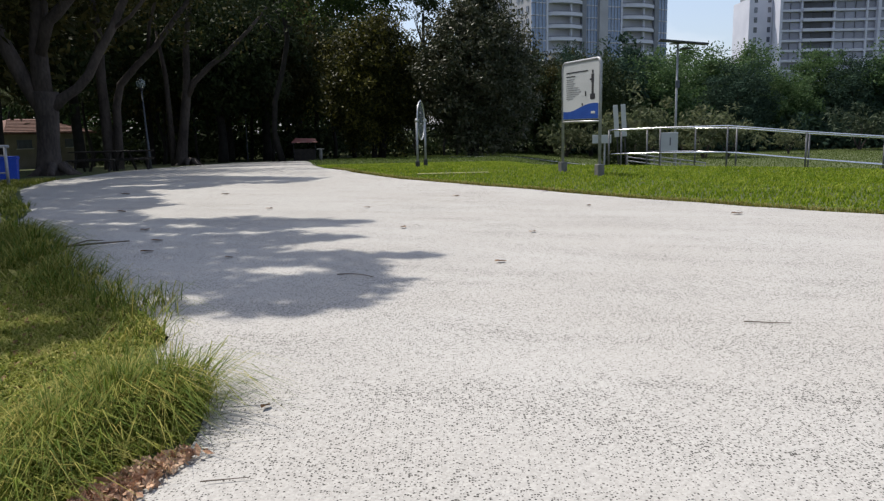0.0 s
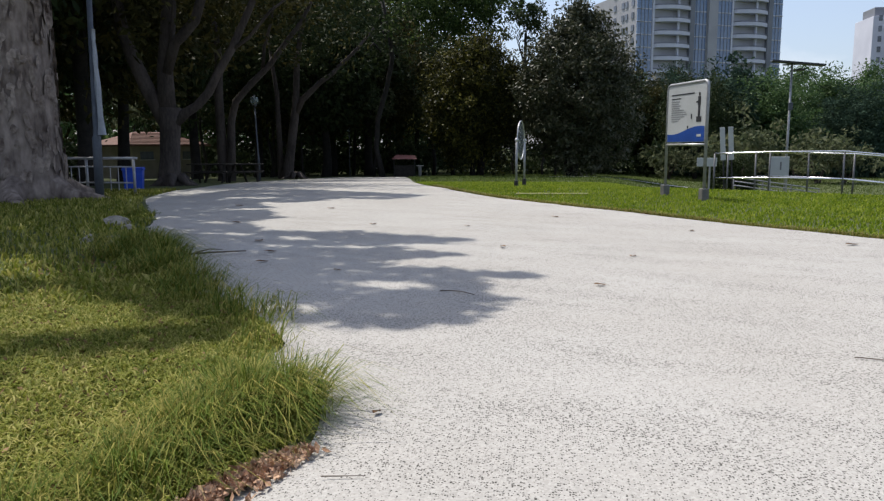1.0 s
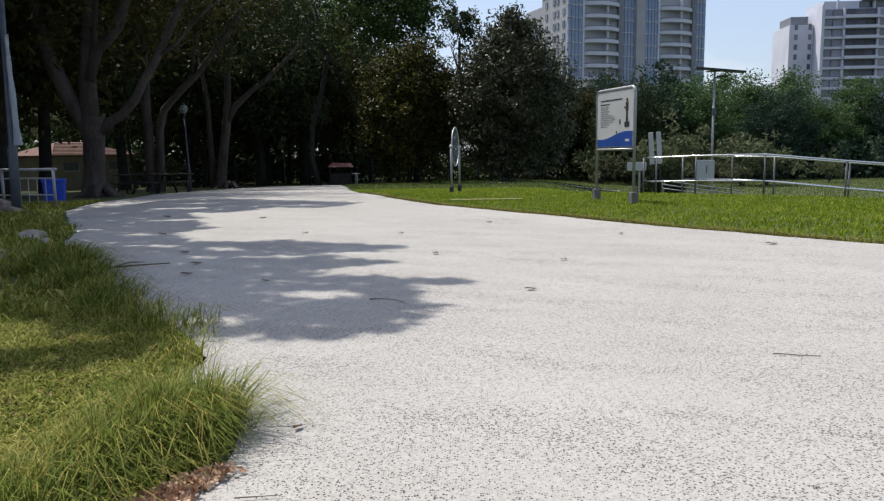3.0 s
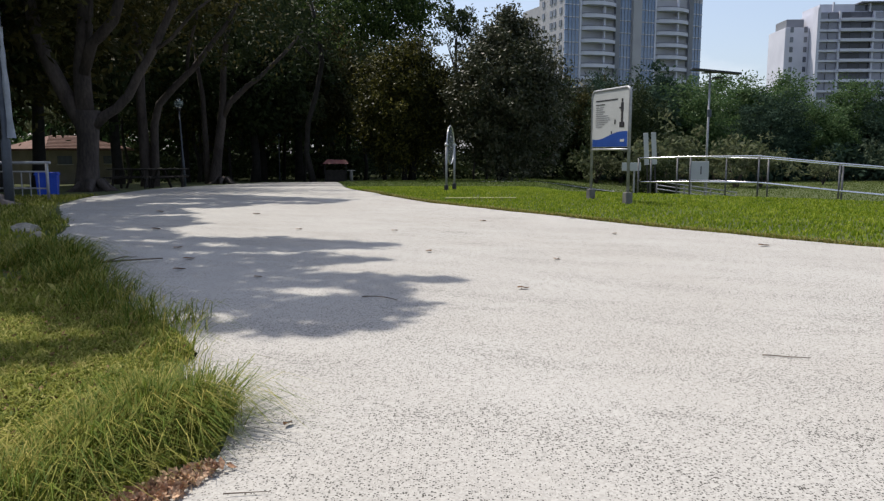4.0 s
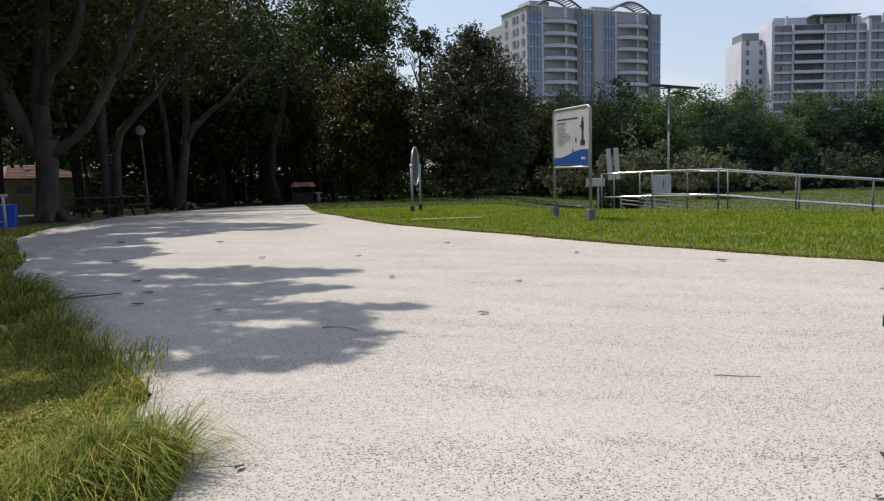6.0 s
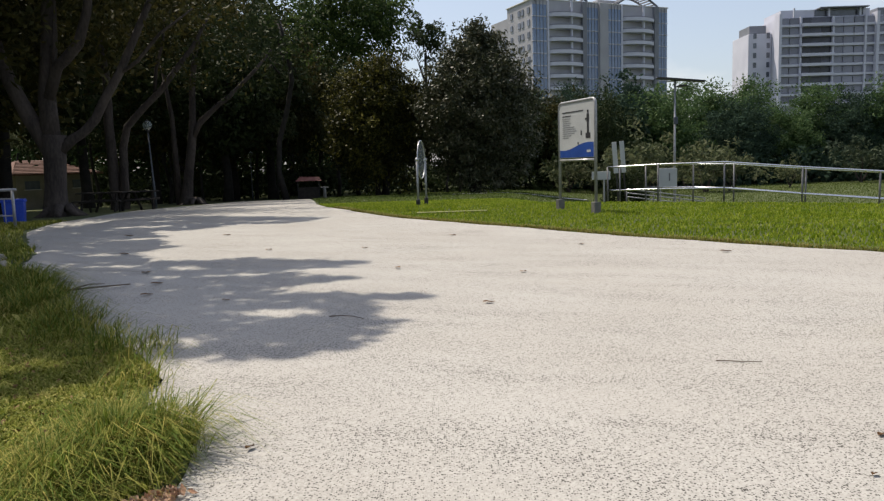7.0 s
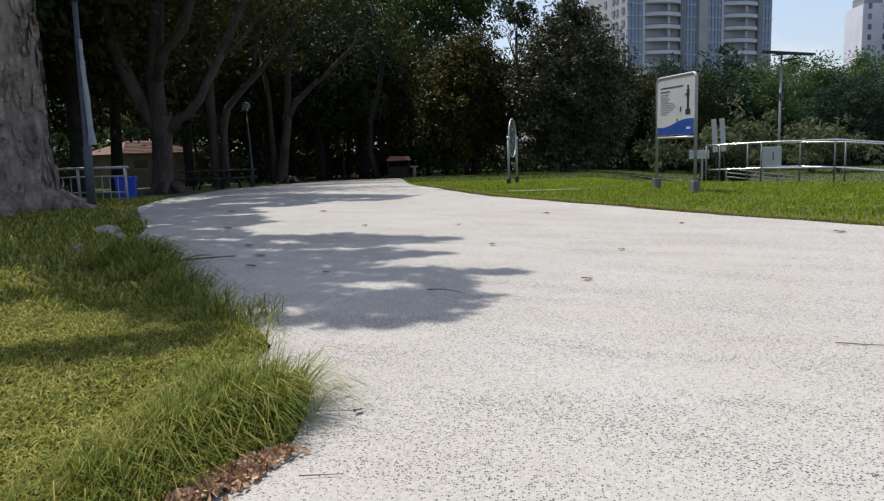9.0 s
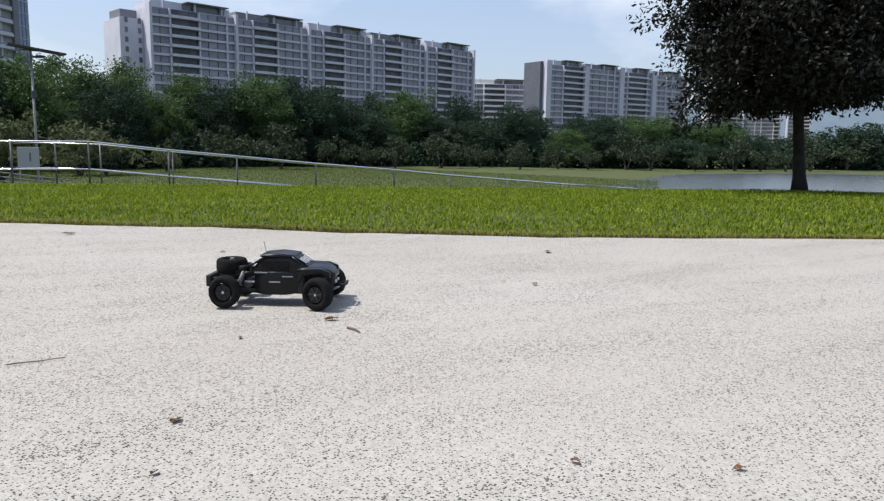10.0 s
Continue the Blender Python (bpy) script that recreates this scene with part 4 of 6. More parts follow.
def shrub(i, x, y, s):
    t = thing("shrub", "pale green open shrub at the foot of a tree belt" if math.degrees(math.atan2(x, y)) < 27 else "grey-green open shrub at the foot of a tree belt", "shrub", pose(x, y, gz(x, y) if math.hypot(x, y) < 60 else -1.93, 0, 0, rnd.uniform(0, 360)) @ Matrix.Diagonal((s, s, s, 1)), "shrubs along the belt")
    part("crown", SHRUBS[i % 3 + (0 if math.degrees(math.atan2(x, y)) < 27 else 3)], None, t)
    bm = bmesh.new()
    for k in range(4):
        tube(bm, bend((0.1 * k - 0.15, 0, 0), (math.cos(k * 1.6) * 0.9, math.sin(k * 1.6) * 0.9, 1.9), 0, 4, k), taper(0.07, 0.02, 4), 5)
    part("stem", bm, M_BARK, t)


for i, (a, d, s) in enumerate([(9.6, 66, 1.1), (14.8, 62, 1.5), (19.6, 66, 1.35)]):
    shrub(i, *pol(a, d), s)
a = 12.5
i = 0
while a < 84:
    d = float(np.interp(a, [p[0] for p in BELT], [p[1] for p in BELT])) - 10
    x, y = pol(a, d + rnd.uniform(-5, 2))
    shrub(i, x, y, rnd.uniform(0.6, 1.25) * (1.1 + max(0, d - 90) / 260))
    a += math.degrees(4.2 / d) * rnd.uniform(0.7, 1.4)
    i += 1

# the tree on the bank by the lake
x, y = pol(71.4, 18.0)
t = thing("tree", "broad-crowned tree alone on the grassy lake bank, silhouette darkness in its colours", "tree", pose(x, y, gz(x, y) - 0.05))
part("trunk", one(tube, [(-0.01 * i, 0.03 * i, 0.36 * i) for i in range(9)], [0.19, 0.135, 0.12, 0.115, 0.11, 0.11, 0.105, 0.1, 0.09], 10), M_BARK_DARK, t, smooth=True)
for k in range(7):
    a = k * 0.9
    part("limb", one(tube, bend((0.05, 0, 1.9 + 0.14 * k), (math.cos(a) * 1.9, math.sin(a) * 1.9, 3.0 + 0.45 * (k % 4)), 0.15, 5, k), taper(0.075, 0.018, 5), 6), M_BARK_DARK, t, smooth=True)
part("crown", round_crown(51, (-0.1, 0.2, 4.0), (2.7, 2.7, 3.1), 1150, 90, 0.42, 0.12, M_LEAF_SILHOUETTE, 0.32, -0.98, floor=1.85), None, t)


# ---- the wood on the left ----
def big_tree(label, x, y, bark, stem, limbs, crown_list, seed, root=True):
    """A large tree given by the points of its stem and limbs, each with its radii, from its foot."""
    t = thing("tree", label, "tree", pose(x, y, gz(x, y) - 0.04))
    part("trunk", one(tube, stem[0], stem[1], 18, True, 0.035, seed), bark, t, smooth=True)
    if root:
        r0 = stem[1][0]
        for k in range(6):
            a = k * 1.05 + seed
            part("root", one(tube, [(math.cos(a) * r0 * 0.5, math.sin(a) * r0 * 0.5, 0.34), (math.cos(a) * r0 * 1.15, math.sin(a) * r0 * 1.15, 0.1), (math.cos(a + 0.2) * r0 * 2.0, math.sin(a + 0.2) * r0 * 2.0, -0.03)], [r0 * 0.34, r0 * 0.2, r0 * 0.06], 8), bark, t, smooth=True)
    for pts, radii in limbs:
        part("limb", one(tube, pts, radii, 10, True, 0.03, seed), bark, t, smooth=True)
    for c in crown_list:
        part("crown", c, None, t)
    return t


# where the sun throws leaf shade: outlines on the ground, the height of the leaves above them, how dense
MAIN_SHADE = [(-3.5, 8.05), (-2.1, 8.05), (-0.8, 7.45), (-1.1, 7.13), (-1.6, 7.07), (-1.55, 6.82), (-0.7, 6.33), (-1.2, 6.05), (-1.5, 5.96), (-1.25, 5.7), (-0.8, 5.6), (-0.1, 5.33), (-0.4, 5.07), (-0.55, 4.8), (-0.4, 4.45), (-0.5, 4.0), (-0.65, 3.75), (-0.85, 3.55), (-1.15, 3.6), (-1.5, 3.82), (-1.8, 4.05), (-2.9, 4.9), (-4.9, 7.3)]
FAR_SHADE = [(-7.5, 13.0), (-7.1, 16.2), (-5.2, 16.5), (-2.4, 14.8), (-2.8, 13.5), (-3.9, 13.6), (-4.4, 12.5), (-5.2, 12.4), (-6.0, 11.5)]
SIDE_SHADE = [(-3.3, 8.0), (-3.95, 9.0), (-3.7, 9.7), (-4.2, 10.6), (-4.3, 11.1), (-5.0, 12.2), (-7.0, 12.5), (-13, 14), (-14, 8), (-9.5, 6.5), (-5.0, 7.4)]
VERGE_SHADE = [
    [(-2.9, 3.1), (-2.5, 3.3), (-2.2, 3.35), (-1.8, 3.8), (-1.55, 3.4), (-1.8, 3.05), (-2.2, 3.0), (-2.4, 2.9), (-2.9, 2.75)],
    [(-4.4, 5.7), (-4.1, 6.6), (-3.6, 6.7), (-2.5, 5.4), (-1.7, 4.35), (-1.5, 3.85), (-2.2, 3.65), (-2.7, 4.0), (-3.3, 4.6)],
    [(-6.6, 7.3), (-4.6, 7.3), (-3.8, 5.8), (-4.5, 5.9), (-5.2, 5.8)],
    [(-4.6, 4.9), (-3.7, 4.6), (-3.3, 4.9), (-2.9, 4.4), (-3.4, 4.3), (-4.0, 4.2)],
    [(-3.2, 1.9), (-2.25, 2.2), (-2.45, 2.6), (-3.4, 2.75)],
]
SHADE = [(MAIN_SHADE, 8.0, 0.97), (FAR_SHADE, 8.6, 0.88), (SIDE_SHADE, 8.4, 0.94)] + [(v, 7.8, 0.9) for v in VERGE_SHADE]
# gaps in the leaves: x, y, radius, width to radius
HOLES = [(-1.12, 4.84, 0.2, 1.9), (-1.68, 4.06, 0.13, 2.4), (-2.1, 6.77, 0.1, 5.5), (-2.08, 6.22, 0.07, 2.2), (-1.78, 5.54, 0.07, 2.4), (-1.4, 5.85, 0.08, 2.0), (-3.85, 7.76, 0.09, 8.0), (-4.25, 8.9, 0.12, 3.2), (-4.65, 11.0, 0.15, 3.8), (-2.7, 7.35, 0.08, 3.0), (-3.3, 7.2, 0.06, 2.2), (-5.4, 9.6, 0.1, 5.0), (-5.6, 13.6, 0.18, 4.0), (-3.6, 14.2, 0.12, 5.0), (-6.3, 7.9, 0.12, 4.0), (-6.0, 15.2, 0.16, 4.0), (-8.6, 8.6, 0.3, 1.4), (-0.95, 5.15, 0.06, 3.0)]


def inside(poly, x, y):
    hit = False
    for (ax, ay), (bx, by) in zip(poly, poly[1:] + poly[:1]):
        if (ay > y) != (by > y) and x < (bx - ax) * (y - ay) / (by - ay) + ax:
            hit = not hit
    return hit


def canopy(origin, seed):
    """Unseen leaf clumps of the overhanging limbs, set to cast the SHADE outlines, relative to the tree's foot."""
    rg = np.random.default_rng(seed)
    cs = []
    for poly, height, dense in SHADE:
        xs, ys = [p[0] for p in poly], [p[1] for p in poly]
        step = 0.14
        for gx in np.arange(min(xs), max(xs), step):
            for gy in np.arange(min(ys), max(ys), step):
                x, y = gx + rg.normal() * 0.05, gy + rg.normal() * 0.05
                if not inside(poly, x, y) or rg.random() > dense + 0.04:
                    continue
                if any(((x - hx) / wide) ** 2 + (y - hy) ** 2 < hr * hr for hx, hy, hr, wide in HOLES):
                    continue
                z = height + 0.5 * noise.noise((x * 0.8, y * 0.8, 5)) + rg.normal() * 0.15
                w = SUN_WAY * (z / SUN_WAY.z)
                cs.append((x + w.x - origin[0], y + w.y - origin[1], z))
    cs = np.array(cs)
    return cs, mesh_arrays("crown", leaves(rg, cs, np.full(len(cs), 0.17), 32, 0.15, 0.6, 0.2), 4, M_LEAF_DARK)


nx, ny = pol(-37.75, 16.6)
cs, near_crown = canopy((nx, ny), 61)
limbs = []
for k, (ex, ey, ez) in enumerate([(5.2, -4.4, 7.8), (2.6, -0.6, 8.2), (3.4, -6.6, 7.7), (0.2, -5.0, 8.2), (2.2, 4.2, 8.4), (-3.5, -2.0, 8.5), (-1.0, 4.0, 8.6)]):
    limbs.append((bend((0.1 * k - 0.3, -0.1, 4.3 + 0.1 * k), (ex, ey, ez), 0.5, 7, k), taper(0.24, 0.03, 7)))
top_crown = round_crown(62, (-4.0, 4.5, 9.0), (4.6, 4.6, 2.8), 170, 34, 0.8, 0.22, M_LEAF_DARK, 0.35)
near_tree = big_tree("huge pale-grey tree with flaking bark standing on the verge", nx, ny, M_BARK_PALE,
         ([(0, 0, -0.1), (0, 0, 0.35), (0, 0, 1.0), (0.0, 0, 2.0), (-0.02, 0, 3.2), (-0.05, 0, 4.6), (-0.1, 0.1, 6.5), (-0.2, 0.2, 8.5)], [0.95, 0.79, 0.72, 0.69, 0.68, 0.66, 0.45, 0.25]), limbs, [near_crown, top_crown], 2)

# flakes of bark lifting from the big trunk
rf = random.Random(12)
for k in range(230):
    z, a = rf.uniform(0.5, 4.4), rf.uniform(-2.4, 1.1)
    r = float(np.interp(z, [0.35, 1.0, 2.0, 3.2, 4.6], [0.79, 0.72, 0.69, 0.68, 0.66])) * 1.012
    w, h = rf.uniform(0.07, 0.2), rf.uniform(0.16, 0.55)
    tilt, lift = rf.uniform(-0.5, 0.5), rf.uniform(0.015, 0.05)
    bm = bmesh.new()
    mid = bm.verts.new((math.cos(a) * (r + lift * 0.4), math.sin(a) * (r + lift * 0.4), z))
    rim = []
    for q in range(7):
        th = 2 * math.pi * q / 7
        rr = rf.uniform(0.65, 1.15)
        du, dz = (math.cos(th) * w * math.cos(tilt) - math.sin(th) * h * math.sin(tilt) * 0.5) * 0.5 * rr, (math.sin(th) * h) * 0.5 * rr
        out = r + (lift if math.cos(th) * (1 if k % 2 else -1) > 0.2 else -0.012)
        aa = a + du / r
        rim.append(bm.verts.new((math.cos(aa) * out, math.sin(aa) * out, z + dz)))
    for q in range(7):
        bm.faces.new((mid, rim[q], rim[(q + 1) % 7]))
    bmesh.ops.recalc_face_normals(bm, faces=bm.faces)
    part("bark_flake", bm, M_FLAKE, near_tree)

# forked tree behind the blue bin
x, y = pol(-27.85, 26.0)
stem = ([(-0.16, 0, -0.1), (-0.16, 0, 0.3), (-0.1, 0, 1.0), (-0.04, 0, 2.0), (-0.02, 0, 2.6)], [0.5, 0.37, 0.32, 0.33, 0.36])
limbs = [([(0.12, 0, 2.1), (0.49, 0.1, 2.44), (0.87, 0.15, 2.67), (1.25, 0.2, 3.08), (1.56, 0.2, 3.64), (2.07, 0.3, 4.47), (2.6, 0.3, 5.49), (3.12, 0.4, 6.6), (3.7, 0.5, 7.8)], [0.2, 0.17, 0.15, 0.145, 0.14, 0.13, 0.12, 0.1, 0.05]),
         ([(-0.1, 0, 2.2), (-0.12, 0, 3.82), (0.05, 0.1, 5.45), (0.08, 0.2, 6.52), (0.2, 0.3, 9.0)], [0.3, 0.26, 0.24, 0.22, 0.1]),
         ([(-0.15, 0, 2.1), (-0.68, -0.1, 3.18), (-1.12, -0.15, 4.17), (-1.39, -0.2, 5.05), (-1.55, -0.2, 6.1), (-1.9, -0.2, 7.8)], [0.27, 0.24, 0.22, 0.2, 0.17, 0.1]),
         ([(0.0, -0.1, 3.7), (0.38, -0.2, 4.64), (0.66, -0.25, 4.83), (1.14, -0.3, 5.29), (1.47, -0.3, 6.21), (1.9, -0.4, 8.0)], [0.17, 0.17, 0.17, 0.16, 0.14, 0.06]),
         ([(0.2, -0.2, 4.5), (0.4, -0.3, 5.4), (0.55, -0.35, 6.6), (0.6, -0.4, 7.8)], [0.06, 0.055, 0.05, 0.03]),
         ([(2.0, 0.3, 4.4), (2.7, 0.2, 4.8), (3.5, 0.1, 5.6), (4.6, 0, 6.3)], [0.06, 0.055, 0.045, 0.02])]
big_tree("thick grey tree forking low into wide limbs beside a blue bin", x, y, M_BARK, stem, limbs, [round_crown(63, (0.5, 0.6, 8.6), (5.2, 4.6, 3.6), 260, 40, 0.85, 0.22, M_LEAF_OLIVE, 0.35)], 5, True)
# two slim trees behind, by the tables
x, y = pol(-23.6, 36)
stem = ([(-0.4, 0, -0.3), (-0.42, 0, 0.5), (-0.48, 0, 2.3), (-0.51, 0, 3.9), (-0.44, 0, 5.7), (-0.6, 0, 8.0)], [0.36, 0.26, 0.22, 0.2, 0.18, 0.1])
limbs = [([(-0.1, 0, -0.3), (0.0, 0, 1.6), (0.06, 0, 2.83), (0.32, 0, 3.74), (1.07, 0, 4.51), (1.89, 0.1, 5.29), (2.59, 0.2, 6.19), (3.43, 0.3, 7.23), (4.2, 0.4, 8.6)], [0.26, 0.2, 0.18, 0.17, 0.15, 0.14, 0.12, 0.1, 0.05]),
         ([(1.6, 0.1, 5.0), (1.75, 0.1, 6.2), (2.15, 0.1, 7.4), (2.3, 0.1, 8.6)], [0.08, 0.075, 0.06, 0.03])]
big_tree("slim twin-stemmed grey tree with a limb arching over the tables", x, y, M_BARK, stem, limbs, [round_crown(64, (0.8, 0.8, 9.2), (4.8, 4.4, 3.4), 240, 40, 0.9, 0.25, M_LEAF_OLIVE, 0.35)], 7, False)
x, y = pol(-18.95, 44)
stem = ([(-0.5, 0, -0.4), (-0.4, 0, 0.5), (-0.22, 0, 1.53), (0.08, 0, 3.48), (0.2, 0, 4.4), (0.33, 0, 6.7), (0.66, 0, 8.6), (1.2, 0, 9.9)], [0.5, 0.33, 0.27, 0.25, 0.2, 0.17, 0.14, 0.08])
limbs = [([(0.15, 0, 3.8), (0.6, 0, 4.61), (1.63, 0.1, 5.56), (2.3, 0.2, 6.03), (3.84, 0.3, 7.46), (4.8, 0.4, 8.6)], [0.2, 0.18, 0.15, 0.13, 0.1, 0.05]), ([(-0.9, 0.2, -0.3), (-0.95, 0.2, 2.5), (-1.0, 0.2, 5.0), (-1.4, 0.2, 8)], [0.2, 0.16, 0.14, 0.07])]
big_tree("tall grey tree leaning and forking above the walk", x, y, M_BARK, stem, limbs, [round_crown(65, (1.2, 0.8, 9.8), (5.2, 4.6, 4.0), 200, 36, 0.95, 0.28, M_LEAF_DARK, 0.35)], 9, True)

# the rest of the wood
WOOD = [round_crown(70 + i, (0, 0, 9.4), (6.4, 6.4, 6.2), 330, 52, 1.15, 0.4, M_LEAF_OLIVE if i == 1 else M_LEAF_DARK, 0.3, -0.95) for i in range(3)]
wood = [simple_tree("tall dark shade tree in the park wood", 0, 400 + 20 * i, 13.5, 0.3, WOOD[i], M_BARK_DARK, "trees of the wood", seed=80 + i, split=0.55) for i in range(3)]
spots = [(-16.5, 57, 1.0), (-13.2, 64, 1.1), (-11.6, 72, 1.1), (-16, 66, 1.1), (-21.5, 60, 1.0), (-26, 52, 1.0), (-31, 44, 1.0), (-33.5, 30, 0.95), (-38, 38, 1.0), (-43, 27, 1.0), (-47, 40, 1.0), (-52, 30, 1.05), (-23.5, 80, 1.1), (-17.5, 88, 1.2), (-40, 60, 1.1), (-60, 36, 1.0), (-70, 28, 1.0), (-10.6, 92, 1.1), (-46, 66, 1.1), (-36, 48, 1.0), (-42, 46, 1.0), (-27, 92, 1.2), (-39, 76, 1.2), (-11, 100, 1.2), (-15, 104, 1.2), (-21, 100, 1.2), (-50, 52, 1.0), (-56, 44, 1.0), (-3, 74, 0.66), (1.5, 78, 0.72), (5, 72, 0.62), (8.5, 76, 0.58), (11.5, 70, 0.55), (-9.5, 76, 0.85), (-19.5, 70, 1.2)]
for i, (aa, dd, s) in enumerate(spots):
    x, y = pol(aa, dd)
    m = pose(x, y, gz(x, y) - 0.05, 0, 0, rnd.uniform(0, 360)) @ Matrix.Diagonal((s, s, s * rnd.uniform(0.92, 1.1), 1))
    if i < 3:
        wood[i].matrix_basis = m
    else:
        copy_thing(wood[i % 3], m).matrix_basis = m
# far leaves, dark foliage added as shade, and far trunks that close the wood
rg = np.random.default_rng(91)
az, far, up = rg.uniform(-78, -6, 2300), rg.uniform(94, 118, 2300), 13.5 * rg.random(2300) ** 1.3
cs = [(*pol(a, d), gz(*pol(a, d)) + z) for a, d, z in zip(az, far, up)]
tagged(new("far_woods", mesh_arrays("far_woods", leaves(rg, np.array(cs), np.full(len(cs), 2.1), 36, 0.9), 4, M_LEAF_LIT)), "foliage closing the far side of the wood, sunlight put into its green", "woods", kind="stuff")
# added foliage that hides bright ground and darkens the wood's floor
az, far, up = rg.uniform(-44, 9, 700), rg.uniform(66, 86, 700), rg.uniform(0.1, 2.6, 700)
cs = [(*pol(a, d), gz(*pol(a, d)) + z) for a, d, z in zip(az, far, up)]
tagged(new("undergrowth", mesh_arrays("undergrowth", leaves(rg, np.array(cs), np.full(len(cs), 1.2), 40, 0.5), 4, M_LEAF_DARK)), "dark foliage added between the trunks as the wood's shade", "undergrowth", kind="stuff")
for i in range(26):
    a, d = rnd.uniform(-34, 8), rnd.uniform(56, 84)
    x, y = pol(a, d)
    t = thing("tree", "thin dark young tree standing in deep shade", "tree", pose(x, y, gz(x, y) - 0.05), "young trees in the wood")
    part("trunk", one(tube, bend((0, 0, 0), (rnd.uniform(-0.4, 0.4), 0, rnd.uniform(4, 6)), 0, 5, i), taper(rnd.uniform(0.1, 0.2), 0.07, 5), 7), M_BARK_DARK, t, smooth=True)
    part("crown", SHRUBS[i % 3], None, t, at=pose(0, 0, 3.8) @ Matrix.Diagonal((0.9, 0.9, 1.1, 1)))


# ---- notice board on the lawn ----
def notice_board():
    a, b = Vector((2.43, 15.3, 0)), Vector((2.91, 13.99, 0))
    wide, turn = (b - a).length, math.degrees(math.atan2(b.y - a.y, b.x - a.x))
    t = thing("notice_board", "white park notice board with blue wave on two steel posts", "sign", pose(a.x, a.y, gz(a.x, a.y), 0, 0, turn))
    top, r, k = 2.19, 0.03, wide / 0.89
    frame_pts = [(0, 0, 0.2), (0, 0, top - 0.1)] + [(0.1 - 0.1 * math.cos(q), 0, top - 0.1 + 0.1 * math.sin(q)) for q in (0.5, 1.05)] + [(0.1, 0, top), (wide - 0.1, 0, top)] + [(wide - 0.1 + 0.1 * math.sin(q), 0, top - 0.1 + 0.1 * math.cos(q)) for q in (0.5, 1.05)] + [(wide, 0, top - 0.1), (wide, 0, 0.2)]
    part("post", one(tube, frame_pts, r, 12), M_GALV, t, "bent steel tube frame", True)
    part("crossbar", one(tube, [(0, 0, 1.03), (wide, 0, 1.03)], 0.022, 10), M_STEEL, t, smooth=True)
    panel = part("panel", one(box, wide / 2, 0, (top + 1.06) / 2, wide - 0.05, 0.03, top - 1.09, 0.006), M_SIGN_WHITE, t)
    bm = bmesh.new()
    n = 24
    x0, x1 = 0.045, wide - 0.045
    lo = [bm.verts.new((x0 + (x1 - x0) * i / n, -0.019, 1.085)) for i in range(n + 1)]
    hi = [bm.verts.new((v.co.x, -0.019, 1.27 + 0.045 * math.sin(5.2 * i / n - 2.3) + 0.09 * (i / n) ** 2)) for i, v in enumerate(lo)]
    for i in range(n):
        bm.faces.new((lo[i], lo[i + 1], hi[i + 1], hi[i]))
    part("blue_wave", bm, M_BLUE, panel)
    rows = [(0.1 * k, 0.62 * k, 1.99, 0.022, M_INK), (0.1 * k, 0.32 * k, 1.915, 0.018, M_INK)] + [(0.1 * k, (0.1 + w) * k, 1.86 - 0.042 * i, 0.009, M_GREY_INK) for i, w in enumerate((0.2, 0.17, 0.22, 0.19, 0.3, 0.34, 0.36, 0.31, 0.22, 0.16))]
    for xa, xb, z, hh, m in rows:
        part("text_line", one(box, (xa + xb) / 2, -0.018, z, xb - xa, 0.003, hh), m, panel)
    bm = bmesh.new()
    box(bm, wide - 0.25, -0.018, 1.5, 0.17, 0.003, 0.1, 0.0)
    box(bm, wide - 0.25, -0.0185, 1.66, 0.07, 0.003, 0.24, 0.0)
    box(bm, wide - 0.25, -0.019, 1.84, 0.09, 0.003, 0.16, 0.0)
    box(bm, wide - 0.25, -0.0192, 1.96, 0.05, 0.003, 0.06, 0.0)
    box(bm, wide - 0.32, -0.0195, 1.82, 0.06, 0.003, 0.03, 0.0)
    part("pictogram", bm, M_INK, panel, "plain black shape")
    part("pictogram", one(box, wide - 0.5, -0.018, 1.56, 0.04, 0.003, 0.09), M_INK, panel)
    part("pictogram", one(box, wide - 0.62, -0.018, 1.36, 0.04, 0.003, 0.05), M_INK, panel)
    part("emblem", one(box, wide - 0.22, -0.0215, 1.2, 0.14, 0.003, 0.045), M_SIGN_WHITE, panel, "small pale emblem")
    for x in (0, wide):
        part("footing", one(box, x, 0, 0.1, 0.14, 0.14, 0.24, 0.012), M_FOOTING, t)


notice_board()


# ---- exercise wheel ----
def exercise_wheel():
    t = thing("exercise_wheel", "round see-through exercise wheel on two steel posts", "exercise equipment", pose(-0.6, 19.5, gz(-0.6, 19.5), 0, 0, 80.5))
    ring = [(0.5 * math.cos(q), 0, 1.22 + 0.5 * math.sin(q)) for q in [2 * math.pi * i / 40 for i in range(41)]]
    part("rim", one(tube, ring, 0.017, 8, False), M_STEEL, t, smooth=True)
    bm = bmesh.new()
    bmesh.ops.create_cone(bm, cap_ends=True, segments=40, radius1=0.49, radius2=0.49, depth=0.008, matrix=pose(0, 0, 1.22, 90))
    part("disc", bm, M_SMOKE_GLASS, t, "pale translucent disc")
    for x in (-0.56, 0.56):
        part("post", one(tube, [(x, 0, 0), (x, 0, 1.28)], 0.03, 10), M_GALV, t, smooth=True)
        part("pivot", one(tube, [(x - 0.05, 0, 1.22), (x + 0.05, 0, 1.22)], 0.045, 10), M_STEEL, t, smooth=True)
        part("footing", one(box, x, 0, 0.09, 0.1, 0.1, 0.2, 0.015), M_DARK, t)


exercise_wheel()
bm = bmesh.new()
